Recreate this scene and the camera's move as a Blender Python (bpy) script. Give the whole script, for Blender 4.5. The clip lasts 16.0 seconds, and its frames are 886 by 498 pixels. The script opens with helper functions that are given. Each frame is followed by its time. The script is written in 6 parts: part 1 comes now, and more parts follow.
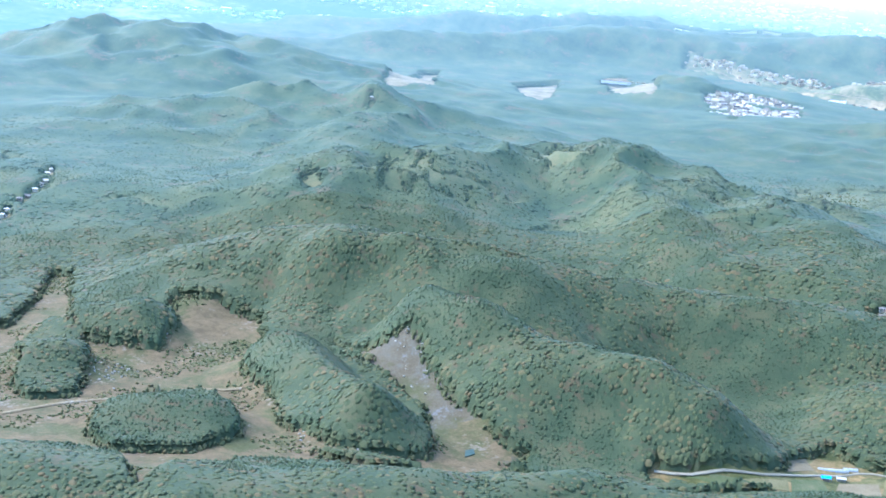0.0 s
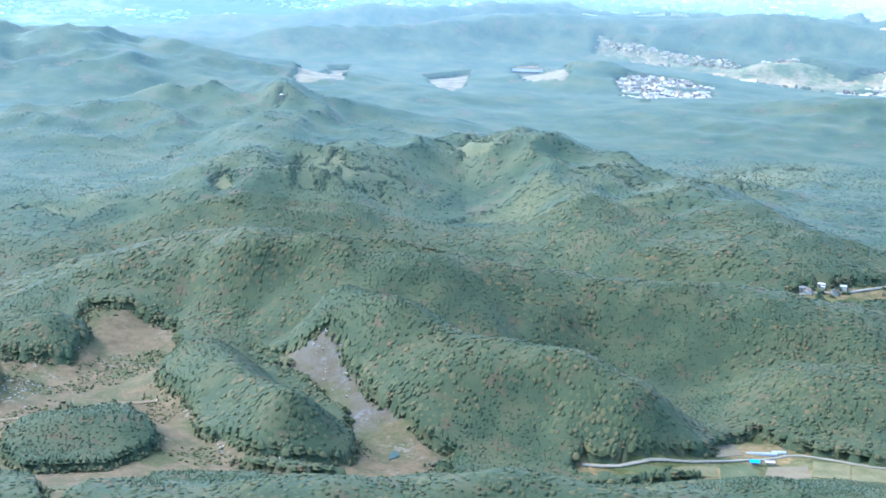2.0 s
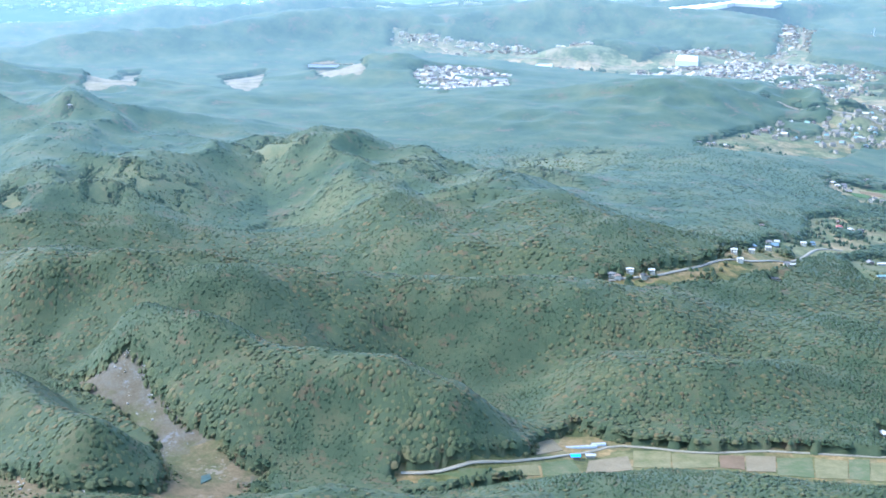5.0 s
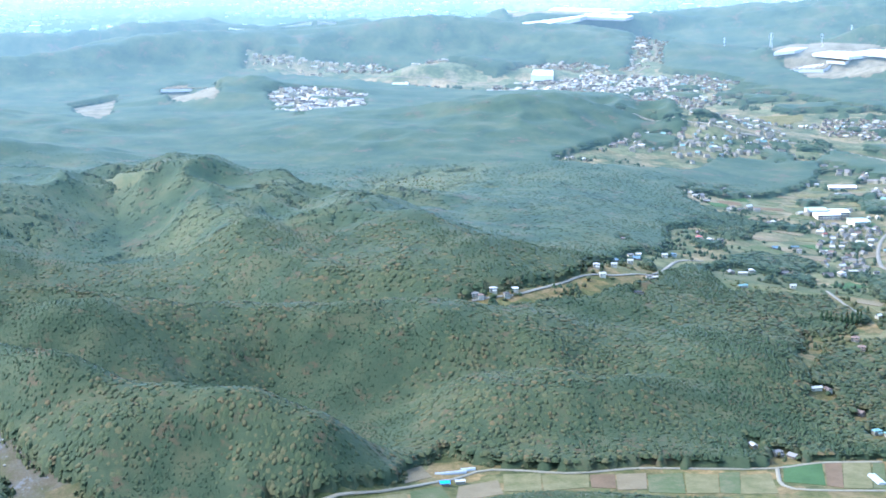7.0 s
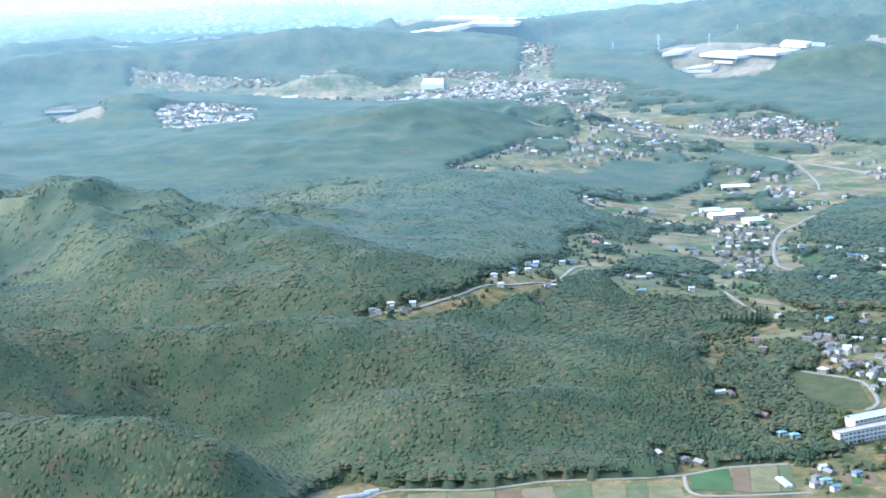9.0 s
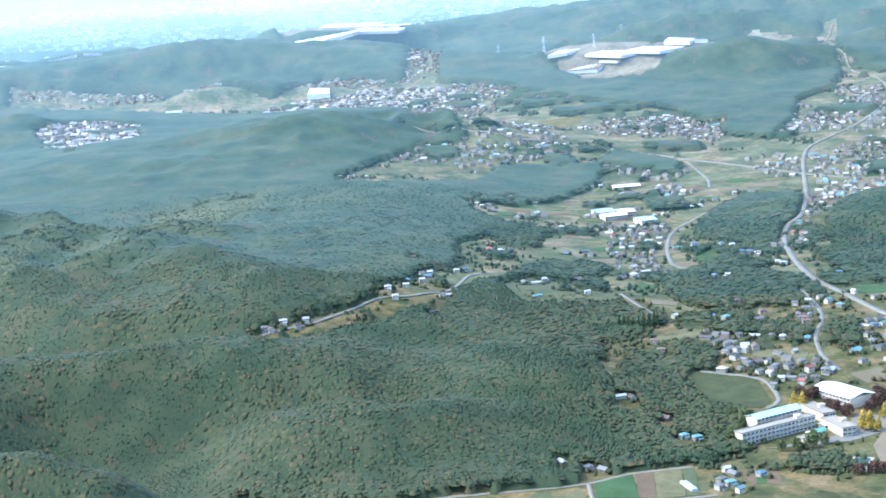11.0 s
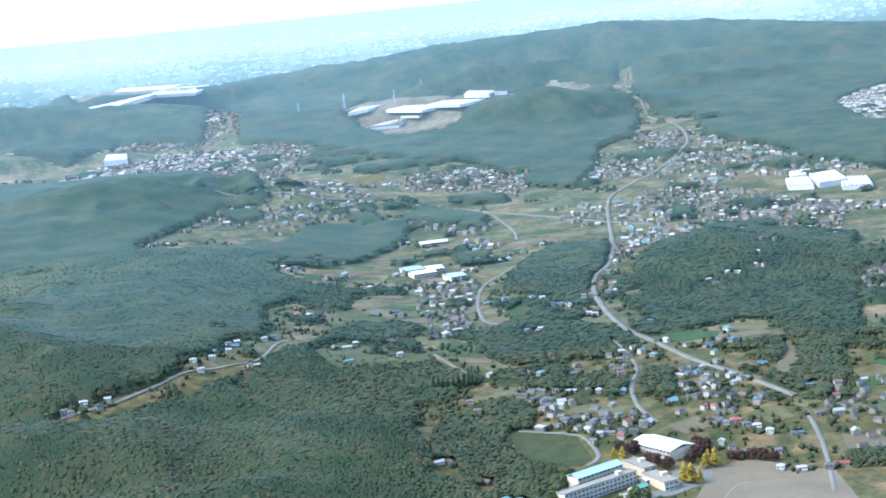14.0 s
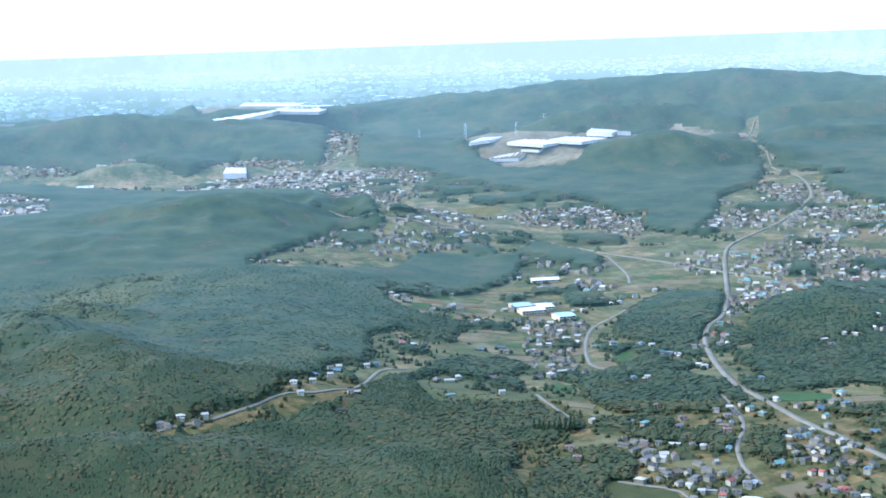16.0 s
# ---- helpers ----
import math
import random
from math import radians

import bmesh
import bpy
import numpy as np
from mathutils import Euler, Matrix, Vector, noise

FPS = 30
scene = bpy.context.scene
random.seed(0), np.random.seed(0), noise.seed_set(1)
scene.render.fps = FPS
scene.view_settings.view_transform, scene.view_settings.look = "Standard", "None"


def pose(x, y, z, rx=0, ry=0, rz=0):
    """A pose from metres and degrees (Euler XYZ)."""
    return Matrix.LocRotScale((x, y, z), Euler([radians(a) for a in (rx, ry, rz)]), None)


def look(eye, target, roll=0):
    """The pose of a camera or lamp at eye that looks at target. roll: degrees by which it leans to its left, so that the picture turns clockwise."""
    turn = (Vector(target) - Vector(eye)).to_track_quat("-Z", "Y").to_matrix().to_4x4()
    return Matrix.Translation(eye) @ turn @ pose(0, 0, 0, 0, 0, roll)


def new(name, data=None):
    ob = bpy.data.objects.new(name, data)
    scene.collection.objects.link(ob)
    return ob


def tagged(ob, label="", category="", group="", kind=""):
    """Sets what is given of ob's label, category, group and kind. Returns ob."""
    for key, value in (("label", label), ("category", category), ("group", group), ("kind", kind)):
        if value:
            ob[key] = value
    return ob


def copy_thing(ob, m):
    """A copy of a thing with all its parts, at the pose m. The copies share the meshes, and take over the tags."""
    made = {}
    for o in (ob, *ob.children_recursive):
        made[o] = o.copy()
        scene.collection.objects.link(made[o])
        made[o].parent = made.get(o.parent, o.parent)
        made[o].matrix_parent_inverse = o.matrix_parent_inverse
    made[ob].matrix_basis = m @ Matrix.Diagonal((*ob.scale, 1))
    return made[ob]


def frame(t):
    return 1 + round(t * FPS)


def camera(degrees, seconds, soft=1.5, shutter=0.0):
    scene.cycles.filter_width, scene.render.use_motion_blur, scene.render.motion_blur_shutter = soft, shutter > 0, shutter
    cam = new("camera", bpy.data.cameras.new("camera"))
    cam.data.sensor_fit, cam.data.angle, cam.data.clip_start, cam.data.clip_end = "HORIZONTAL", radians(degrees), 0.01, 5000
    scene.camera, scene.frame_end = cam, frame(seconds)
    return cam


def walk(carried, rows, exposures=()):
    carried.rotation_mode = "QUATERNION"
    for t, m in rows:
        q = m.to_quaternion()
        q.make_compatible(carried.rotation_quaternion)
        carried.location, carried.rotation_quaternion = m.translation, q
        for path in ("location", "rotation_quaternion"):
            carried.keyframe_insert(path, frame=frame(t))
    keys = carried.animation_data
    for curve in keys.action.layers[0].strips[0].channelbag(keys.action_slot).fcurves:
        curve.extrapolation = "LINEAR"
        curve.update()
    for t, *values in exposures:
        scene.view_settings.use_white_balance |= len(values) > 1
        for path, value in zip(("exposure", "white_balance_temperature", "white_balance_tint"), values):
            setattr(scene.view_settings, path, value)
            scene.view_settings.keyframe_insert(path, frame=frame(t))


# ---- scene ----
cam = camera(30.0, 16.0, soft=1.75)
PATH = [
    (0, 10.42, -113.91, 388.78, -10.52, -4.52, 19.25),
    (0.5, 9.17, -107.07, 388.66, -10.13, -3.78, 17.63),
    (1, 8.01, -100.31, 388.53, -10.56, -3.12, 16.79),
    (1.5, 6.87, -93.59, 388.45, -10.77, -2.78, 16.36),
    (2, 5.83, -86.80, 388.52, -10.60, -2.51, 16.06),
    (2.5, 4.78, -79.95, 388.76, -11.06, -1.56, 14.43),
    (3, 3.81, -73.03, 389.01, -11.09, -1.33, 13.06),
    (5.5, 0.00, -37.39, 390.78, -10.56, 0.24, 7.91),
    (6, -0.08, -30.08, 390.76, -10.44, 0.65, 6.75),
    (6.5, -0.08, -22.70, 390.61, -10.27, 0.65, 5.17),
    (7, -0.13, -15.18, 390.39, -10.08, 0.95, 3.89),
    (7.5, -0.11, -7.62, 390.15, -9.98, 1.19, 3.02),
    (8, 0.00, 0.00, 390.00, -9.88, 1.22, 1.92),
    (8.5, 0.16, 7.64, 390.02, -9.79, 2.19, 0.77),
    (9, 0.40, 15.20, 390.01, -9.88, 2.47, -0.00),
    (11.5, 4.16, 51.60, 390.14, -9.80, 4.30, -4.90),
    (12, 5.22, 59.13, 390.17, -9.46, 4.43, -5.72),
    (12.5, 6.44, 66.73, 390.27, -9.09, 5.35, -7.06),
    (13, 7.73, 74.35, 390.55, -8.67, 5.60, -8.32),
    (13.5, 9.06, 81.90, 390.93, -8.86, 5.91, -9.57),
    (14, 10.45, 89.27, 391.33, -8.58, 5.71, -11.00),
    (14.5, 11.83, 96.39, 391.65, -8.23, 5.12, -9.56),
    (15, 13.14, 103.34, 391.88, -7.88, 5.74, -8.91),
    (15.5, 14.38, 110.14, 391.96, -7.97, 4.05, -8.03),
    (16, 15.64, 116.90, 391.96, -7.21, 2.03, -6.56),
]
walk(cam, [(t, pose(x, y, z, 90 + pitch, roll, yaw)) for t, x, y, z, pitch, roll, yaw in PATH],
     [(0, 3.05, 5320, 10), (3, 3.05, 5320, 10), (5.5, 3.0, 5370, 10), (9, 2.82, 5420, 9), (11.5, 2.66, 5420, 8), (13, 2.47, 5420, 7), (16, 2.24, 5370, 6)])

# ---- light: a hazy autumn day ----
SUN_HEIGHT, SUN_SIDE = 46.0, -88.0
world = bpy.data.worlds.new("hazy_sky")
scene.world = world
world.use_nodes = True
wt = world.node_tree
wt.nodes.clear()
sky = wt.nodes.new("ShaderNodeTexSky")
sky.sky_type = "NISHITA"
sky.sun_disc = False
sky.sun_elevation, sky.sun_rotation = radians(SUN_HEIGHT), radians(SUN_SIDE)
sky.altitude, sky.air_density, sky.dust_density, sky.ozone_density = 300, 1.0, 1.6, 2.0
background = wt.nodes.new("ShaderNodeBackground")
background.inputs["Strength"].default_value = 0.14
sky_out = wt.nodes.new("ShaderNodeOutputWorld")
wt.links.new(sky.outputs[0], background.inputs[0])
wt.links.new(background.outputs[0], sky_out.inputs[0])

sun = new("sun", bpy.data.lights.new("sun", "SUN"))
sun.data.energy, sun.data.angle, sun.data.color = 0.95, radians(30), (1.0, 0.95, 0.86)
sun.matrix_world = look((0, 0, 900), (0 - math.sin(radians(SUN_SIDE)) * 900, 0 - math.cos(radians(SUN_SIDE)) * 900, 900 - math.tan(radians(SUN_HEIGHT)) * 900))


# ---- materials ----
def material(name, rough=0.8, metal=0.0, specular=0.3):
    m = bpy.data.materials.new(name)
    m.use_nodes = True
    b = m.node_tree.nodes["Principled BSDF"]
    b.inputs["Roughness"].default_value, b.inputs["Metallic"].default_value = rough, metal
    b.inputs["Specular IOR Level"].default_value = specular
    return m, m.node_tree, b


def noise_node(t, coord, scale, detail=4.0, rough=0.6):
    n = t.nodes.new("ShaderNodeTexNoise")
    n.inputs["Scale"].default_value, n.inputs["Detail"].default_value, n.inputs["Roughness"].default_value = scale, detail, rough
    t.links.new(coord, n.inputs["Vector"])
    return n.outputs["Fac"]


def ramp_node(t, value, stops, constant=False):
    r = t.nodes.new("ShaderNodeValToRGB")
    r.color_ramp.interpolation = "CONSTANT" if constant else "LINEAR"
    e = r.color_ramp.elements
    while len(e) < len(stops):
        e.new(0.5)
    for k, (p, c) in enumerate(stops):
        e[k].position, e[k].color = p, (*c, 1)
    t.links.new(value, r.inputs[0])
    return r.outputs[0]


def mix_node(t, fac, a, b, blend="MIX"):
    n = t.nodes.new("ShaderNodeMix")
    n.data_type, n.blend_type = "RGBA", blend
    for value, k in ((fac, 0), (a, 6), (b, 7)):
        if isinstance(value, bpy.types.NodeSocket):
            t.links.new(value, n.inputs[k])
        else:
            n.inputs[k].default_value = value if k == 0 else (*value, 1)
    return n.outputs[2]


def math_node(t, op, a, b):
    n = t.nodes.new("ShaderNodeMath")
    n.operation = op
    for value, k in ((a, 0), (b, 1)):
        if isinstance(value, bpy.types.NodeSocket):
            t.links.new(value, n.inputs[k])
        else:
            n.inputs[k].default_value = value
    return n.outputs[0]


def bump_node(t, b, height, strength, distance):
    n = t.nodes.new("ShaderNodeBump")
    n.inputs["Strength"].default_value, n.inputs["Distance"].default_value = strength, distance
    t.links.new(height, n.inputs["Height"])
    t.links.new(n.outputs[0], b.inputs["Normal"])


def place(t):
    return t.nodes.new("ShaderNodeNewGeometry").outputs["Position"]


# Painted haze: the fixed point its distance is measured from, and its colours.
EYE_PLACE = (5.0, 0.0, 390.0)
HAZE_COLOUR = [(0.0, (0.029, 0.067, 0.083)), (0.35, (0.036, 0.072, 0.096)), (0.8, (0.048, 0.078, 0.106))]


def distant_haze(t, b, colour):
    """Haze of a far backdrop, painted into emission: least near by, rising with the distance over the plan, stronger
    towards the sun's side.
    """
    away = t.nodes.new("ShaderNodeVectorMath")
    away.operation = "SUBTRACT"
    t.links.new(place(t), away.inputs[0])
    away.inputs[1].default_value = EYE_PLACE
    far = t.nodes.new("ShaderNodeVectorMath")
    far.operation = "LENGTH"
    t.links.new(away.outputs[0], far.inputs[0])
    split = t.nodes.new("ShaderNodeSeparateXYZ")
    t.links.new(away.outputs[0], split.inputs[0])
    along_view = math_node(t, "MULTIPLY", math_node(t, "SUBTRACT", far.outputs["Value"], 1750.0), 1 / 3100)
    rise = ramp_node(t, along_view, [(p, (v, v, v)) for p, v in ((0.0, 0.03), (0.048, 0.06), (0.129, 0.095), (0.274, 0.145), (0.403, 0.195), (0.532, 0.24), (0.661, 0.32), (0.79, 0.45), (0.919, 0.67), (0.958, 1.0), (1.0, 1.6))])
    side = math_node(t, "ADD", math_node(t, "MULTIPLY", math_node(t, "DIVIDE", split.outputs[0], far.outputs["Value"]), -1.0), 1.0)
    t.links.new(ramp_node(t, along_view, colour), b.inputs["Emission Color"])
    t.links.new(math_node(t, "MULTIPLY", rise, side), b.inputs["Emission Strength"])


def ground_material(name, stops, fine, coarse, rough=0.9, relief=0.3, haze_glow=None):
    """Two scales of noise: patches and grain."""
    m, t, b = material(name, rough, 0, 0.15)
    p = place(t)
    big, small = noise_node(t, p, 1 / coarse, 5), noise_node(t, p, 1 / fine, 6, 0.7)
    both = math_node(t, "ADD", math_node(t, "MULTIPLY", big, 0.6), math_node(t, "MULTIPLY", small, 0.4))
    both = math_node(t, "ADD", math_node(t, "MULTIPLY", both, 1.7), -0.35)
    t.links.new(ramp_node(t, both, stops), b.inputs["Base Color"])
    bump_node(t, b, small, relief, 1.0)
    # Far ground emits the painted haze.
    if haze_glow == "distance":
        distant_haze(t, b, HAZE_COLOUR)
    return m


def valley_material(name, stops, fine, coarse, plot, haze_glow=None):
    """Valley floor: small parcels of different growth, patches and grain."""
    m = ground_material(name, stops, fine, coarse, haze_glow=haze_glow)
    t, b = m.node_tree, m.node_tree.nodes["Principled BSDF"]
    cells = t.nodes.new("ShaderNodeTexVoronoi")
    cells.voronoi_dimensions, cells.distance = "2D", "CHEBYCHEV"
    cells.inputs["Scale"].default_value, cells.inputs["Randomness"].default_value = 1 / plot, 0.85
    t.links.new(place(t), cells.inputs["Vector"])
    split = t.nodes.new("ShaderNodeSeparateXYZ")
    t.links.new(cells.outputs["Color"], split.inputs[0])
    old = b.inputs["Base Color"].links[0].from_socket
    parcel = ramp_node(t, split.outputs[0], [(0.0, (0.55, 0.72, 0.55)), (0.3, (0.8, 0.95, 0.7)), (0.6, (1.0, 0.98, 0.95)), (0.85, (1.25, 1.1, 1.0)), (1.0, (1.45, 1.25, 1.1))])
    t.links.new(mix_node(t, 0.85, old, parcel, "MULTIPLY"), b.inputs["Base Color"])
    return m


def leaf_material(name, stops, patch=70.0, island=0.35, tint=((0.10, 0.068, 0.03), 0.66), haze_glow=None, lift=1.5, sheen=0.02):
    """Foliage: patches of kinds over the hill, each crown a little different, leafy grain and relief."""
    m, t, b = material(name, 0.75, 0, 0.1)
    g = t.nodes.new("ShaderNodeNewGeometry")
    p, own = g.outputs["Position"], g.outputs["Random Per Island"]
    big = noise_node(t, p, 1 / patch, 4, 0.65)
    leafy = noise_node(t, p, 0.45, 5, 0.75)
    key = math_node(t, "ADD", math_node(t, "MULTIPLY", big, 1 - island), math_node(t, "MULTIPLY", own, island))
    colour = ramp_node(t, key, stops)
    single = own if island else noise_node(t, p, 0.14, 2, 0.5)
    rare = math_node(t, "ADD", math_node(t, "MULTIPLY", noise_node(t, p, 1 / (patch * 0.6), 4, 0.65), 0.72), math_node(t, "MULTIPLY", single, 0.28))
    turned = ramp_node(t, rare, [(0, (0, 0, 0)), (tint[1] - 0.03, (0, 0, 0)), (tint[1] + 0.06, (1, 1, 1))])
    colour = mix_node(t, turned, colour, tint[0])
    young = t.nodes.new("ShaderNodeAttribute")
    young.attribute_name = "young"
    grass = ramp_node(t, noise_node(t, p, 1 / 14, 4, 0.65), [(0.35, (0.056, 0.066, 0.024)), (0.65, (0.086, 0.082, 0.033))])
    colour = mix_node(t, young.outputs["Fac"], colour, grass)
    shade = ramp_node(t, leafy, [(0.3, (0.9, 0.9, 0.9)), (0.7, (1.1, 1.1, 1.1))])
    leaf = mix_node(t, 1.0, colour, shade, "MULTIPLY")
    t.links.new(leaf, b.inputs["Base Color"])
    through_leaf = t.nodes.new("ShaderNodeBsdfTranslucent")
    t.links.new(leaf, through_leaf.inputs["Color"])
    both = t.nodes.new("ShaderNodeMixShader")
    both.inputs[0].default_value = 0.08
    t.links.new(b.outputs[0], both.inputs[1])
    t.links.new(through_leaf.outputs[0], both.inputs[2])
    t.links.new(both.outputs[0], t.nodes["Material Output"].inputs["Surface"])
    soft = t.nodes.new("ShaderNodeVectorMath")
    soft.operation = "ADD"
    t.links.new(g.outputs["Normal"], soft.inputs[0])
    lie = t.nodes.new("ShaderNodeAttribute")
    lie.attribute_name = "lie"
    hillside = t.nodes.new("ShaderNodeVectorMath")
    hillside.operation = "SCALE"
    hillside.inputs["Scale"].default_value = lift
    t.links.new(lie.outputs["Vector"], hillside.inputs[0])
    t.links.new(hillside.outputs[0], soft.inputs[1])
    unit = t.nodes.new("ShaderNodeVectorMath")
    unit.operation = "NORMALIZE"
    t.links.new(soft.outputs[0], unit.inputs[0])
    bump = t.nodes.new("ShaderNodeBump")
    bump.inputs["Strength"].default_value, bump.inputs["Distance"].default_value = 0.2, 0.6
    t.links.new(leafy, bump.inputs["Height"])
    t.links.new(unit.outputs[0], bump.inputs["Normal"])
    t.links.new(bump.outputs[0], b.inputs["Normal"])
    t.links.new(bump.outputs[0], through_leaf.inputs["Normal"])
    b.inputs["Sheen Weight"].default_value, b.inputs["Sheen Roughness"].default_value = sheen, 0.5
    b.inputs["Sheen Tint"].default_value = (0.75, 1.0, 0.9, 1)
    # Far foliage emits the painted haze.
    if haze_glow == "distance":
        distant_haze(t, b, HAZE_COLOUR)
    return m


def coat(name, colour, rough=0.7, spread=0.15, size=3.0, metal=0.0):
    """Paint, plaster, tile or sheet metal with dirt and a little difference from thing to thing."""
    m, t, b = material(name, rough, metal, 0.35)
    info = t.nodes.new("ShaderNodeObjectInfo")
    p = place(t)
    dirt = noise_node(t, p, 1 / size, 5, 0.65)
    key = math_node(t, "ADD", math_node(t, "MULTIPLY", dirt, 0.6), math_node(t, "MULTIPLY", info.outputs["Random"], 0.4))
    lo, hi = [c * (1 - 1.6 * spread) for c in colour], [min(c * (1 + spread), 0.95) for c in colour]
    t.links.new(ramp_node(t, key, [(0.2, lo), (0.75, hi)]), b.inputs["Base Color"])
    bump_node(t, b, noise_node(t, p, 6 / size, 3), 0.25, 0.05)
    return m


forest_floor = ground_material("forest_floor", [(0.3, (0.030, 0.041, 0.017)), (0.6, (0.046, 0.056, 0.024))], 5, 60)


def worked_earth(name, bare, grown, stone, grass=0.5):
    """Worked-over ground: bare soil, patches of grass and weeds, stony spots, fine grain."""
    m, t, b = material(name, 0.92, 0, 0.12)
    p = place(t)
    big, mid, fine = noise_node(t, p, 1 / 55, 5, 0.65), noise_node(t, p, 1 / 13, 5, 0.7), noise_node(t, p, 0.6, 4, 0.7)
    soil = ramp_node(t, mid, [(0.34, bare[0]), (0.5, bare[1]), (0.66, bare[2])])
    weeds = ramp_node(t, mid, [(0.35, grown[0]), (0.65, grown[1])])
    key = math_node(t, "ADD", math_node(t, "MULTIPLY", big, 0.7), math_node(t, "MULTIPLY", mid, 0.3))
    mask = ramp_node(t, key, [(grass - 0.05, (1, 1, 1)), (grass + 0.06, (0, 0, 0))])
    colour = mix_node(t, mask, soil, weeds)
    stony = math_node(t, "MULTIPLY", noise_node(t, p, 1 / 38, 3), noise_node(t, p, 0.28, 3, 0.6))
    colour = mix_node(t, ramp_node(t, stony, [(0.33, (0, 0, 0)), (0.39, (1, 1, 1))]), colour, stone)
    grain = ramp_node(t, fine, [(0.3, (0.8, 0.8, 0.8)), (0.7, (1.2, 1.2, 1.2))])
    t.links.new(mix_node(t, 1.0, colour, grain, "MULTIPLY"), b.inputs["Base Color"])
    bump_node(t, b, fine, 0.4, 0.6)
    return m


bare_earth = worked_earth("bare_earth", ((0.061, 0.046, 0.023), (0.085, 0.063, 0.031), (0.109, 0.080, 0.042)), ((0.048, 0.051, 0.019), (0.070, 0.064, 0.028)), (0.124, 0.104, 0.072), 0.47)
scree_mat = worked_earth("scree", ((0.058, 0.048, 0.027), (0.072, 0.060, 0.037), (0.078, 0.072, 0.054)), ((0.048, 0.052, 0.021), (0.068, 0.066, 0.030)), (0.094, 0.094, 0.086), 0.46)
track_mat = worked_earth("packed_track", ((0.098, 0.075, 0.040), (0.118, 0.092, 0.05), (0.134, 0.108, 0.062)), ((0.09, 0.085, 0.04), (0.11, 0.10, 0.05)), (0.17, 0.155, 0.12), 0.3)
rock_mat = ground_material("pale_rock", [(0.3, (0.15, 0.138, 0.105)), (0.7, (0.26, 0.245, 0.205))], 0.8, 6)
meadow_mat = ground_material("meadow", [(0.3, (0.045, 0.060, 0.020)), (0.5, (0.070, 0.074, 0.028)), (0.7, (0.105, 0.092, 0.040))], 5, 40)
plain_mat = valley_material("valley_floor", [(0.28, (0.039, 0.041, 0.014)), (0.44, (0.069, 0.061, 0.021)), (0.56, (0.108, 0.083, 0.035)), (0.72, (0.150, 0.115, 0.058))], 5, 28, 21)
asphalt = ground_material("asphalt", [(0.3, (0.135, 0.123, 0.093)), (0.7, (0.180, 0.166, 0.130))], 1.5, 25)
concrete = ground_material("concrete", [(0.3, (0.145, 0.128, 0.088)), (0.7, (0.195, 0.174, 0.125))], 2, 25)
conifer_mat = leaf_material("conifer_needles", [(0.36, (0.029, 0.046, 0.020)), (0.5, (0.036, 0.053, 0.023)), (0.64, (0.049, 0.060, 0.027))], 90, 0.3, ((0.072, 0.055, 0.025), 0.66), lift=2.4)
canopy_mat = leaf_material("woodland_canopy", [(0.38, (0.029, 0.042, 0.018)), (0.48, (0.035, 0.048, 0.021)), (0.56, (0.045, 0.054, 0.023)), (0.64, (0.057, 0.057, 0.025))], 45, 0.0, ((0.068, 0.050, 0.024), 0.58), None, 1.5, 0.02)
broadleaf_mat = leaf_material("autumn_leaves", [(0.30, (0.035, 0.048, 0.019)), (0.44, (0.044, 0.055, 0.022)), (0.58, (0.055, 0.061, 0.024)), (0.70, (0.073, 0.068, 0.028))], 60, 0.4, ((0.088, 0.066, 0.028), 0.62), lift=2.4)
scrub_mat = leaf_material("scrub_leaves", [(0.36, (0.048, 0.060, 0.020)), (0.5, (0.066, 0.074, 0.026)), (0.64, (0.094, 0.084, 0.034))], 30, 0.4, ((0.105, 0.076, 0.03), 0.68))

# Distance: far woods and plain, drawn as a backdrop, haze painted into their emission.
BANDS = (1850, 2300, 2850, 3400, 4000, 4800, 5800, 7000)


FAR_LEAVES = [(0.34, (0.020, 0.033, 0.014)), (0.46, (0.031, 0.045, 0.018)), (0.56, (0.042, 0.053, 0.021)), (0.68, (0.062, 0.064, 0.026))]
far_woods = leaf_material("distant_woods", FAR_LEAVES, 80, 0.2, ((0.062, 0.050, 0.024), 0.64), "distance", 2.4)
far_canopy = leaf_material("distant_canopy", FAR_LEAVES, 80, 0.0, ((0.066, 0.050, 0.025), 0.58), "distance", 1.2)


def plain_haze(t, b, extra=0.0):
    """Haze painted into the far plain's emission, from bluish at its near edge to white at the horizon."""
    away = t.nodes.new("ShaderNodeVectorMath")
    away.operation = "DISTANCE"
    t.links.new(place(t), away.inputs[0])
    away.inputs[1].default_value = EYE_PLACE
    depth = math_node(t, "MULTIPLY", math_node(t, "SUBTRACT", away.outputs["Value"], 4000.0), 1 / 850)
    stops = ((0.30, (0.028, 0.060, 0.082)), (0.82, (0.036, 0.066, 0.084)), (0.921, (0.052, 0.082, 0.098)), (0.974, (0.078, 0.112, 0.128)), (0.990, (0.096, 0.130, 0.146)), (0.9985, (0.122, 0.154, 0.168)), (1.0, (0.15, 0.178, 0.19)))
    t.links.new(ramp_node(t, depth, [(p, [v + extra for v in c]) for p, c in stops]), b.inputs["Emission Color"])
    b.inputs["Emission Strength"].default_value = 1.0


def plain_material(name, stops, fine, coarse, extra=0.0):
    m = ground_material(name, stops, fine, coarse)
    plain_haze(m.node_tree, m.node_tree.nodes["Principled BSDF"], extra)
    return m


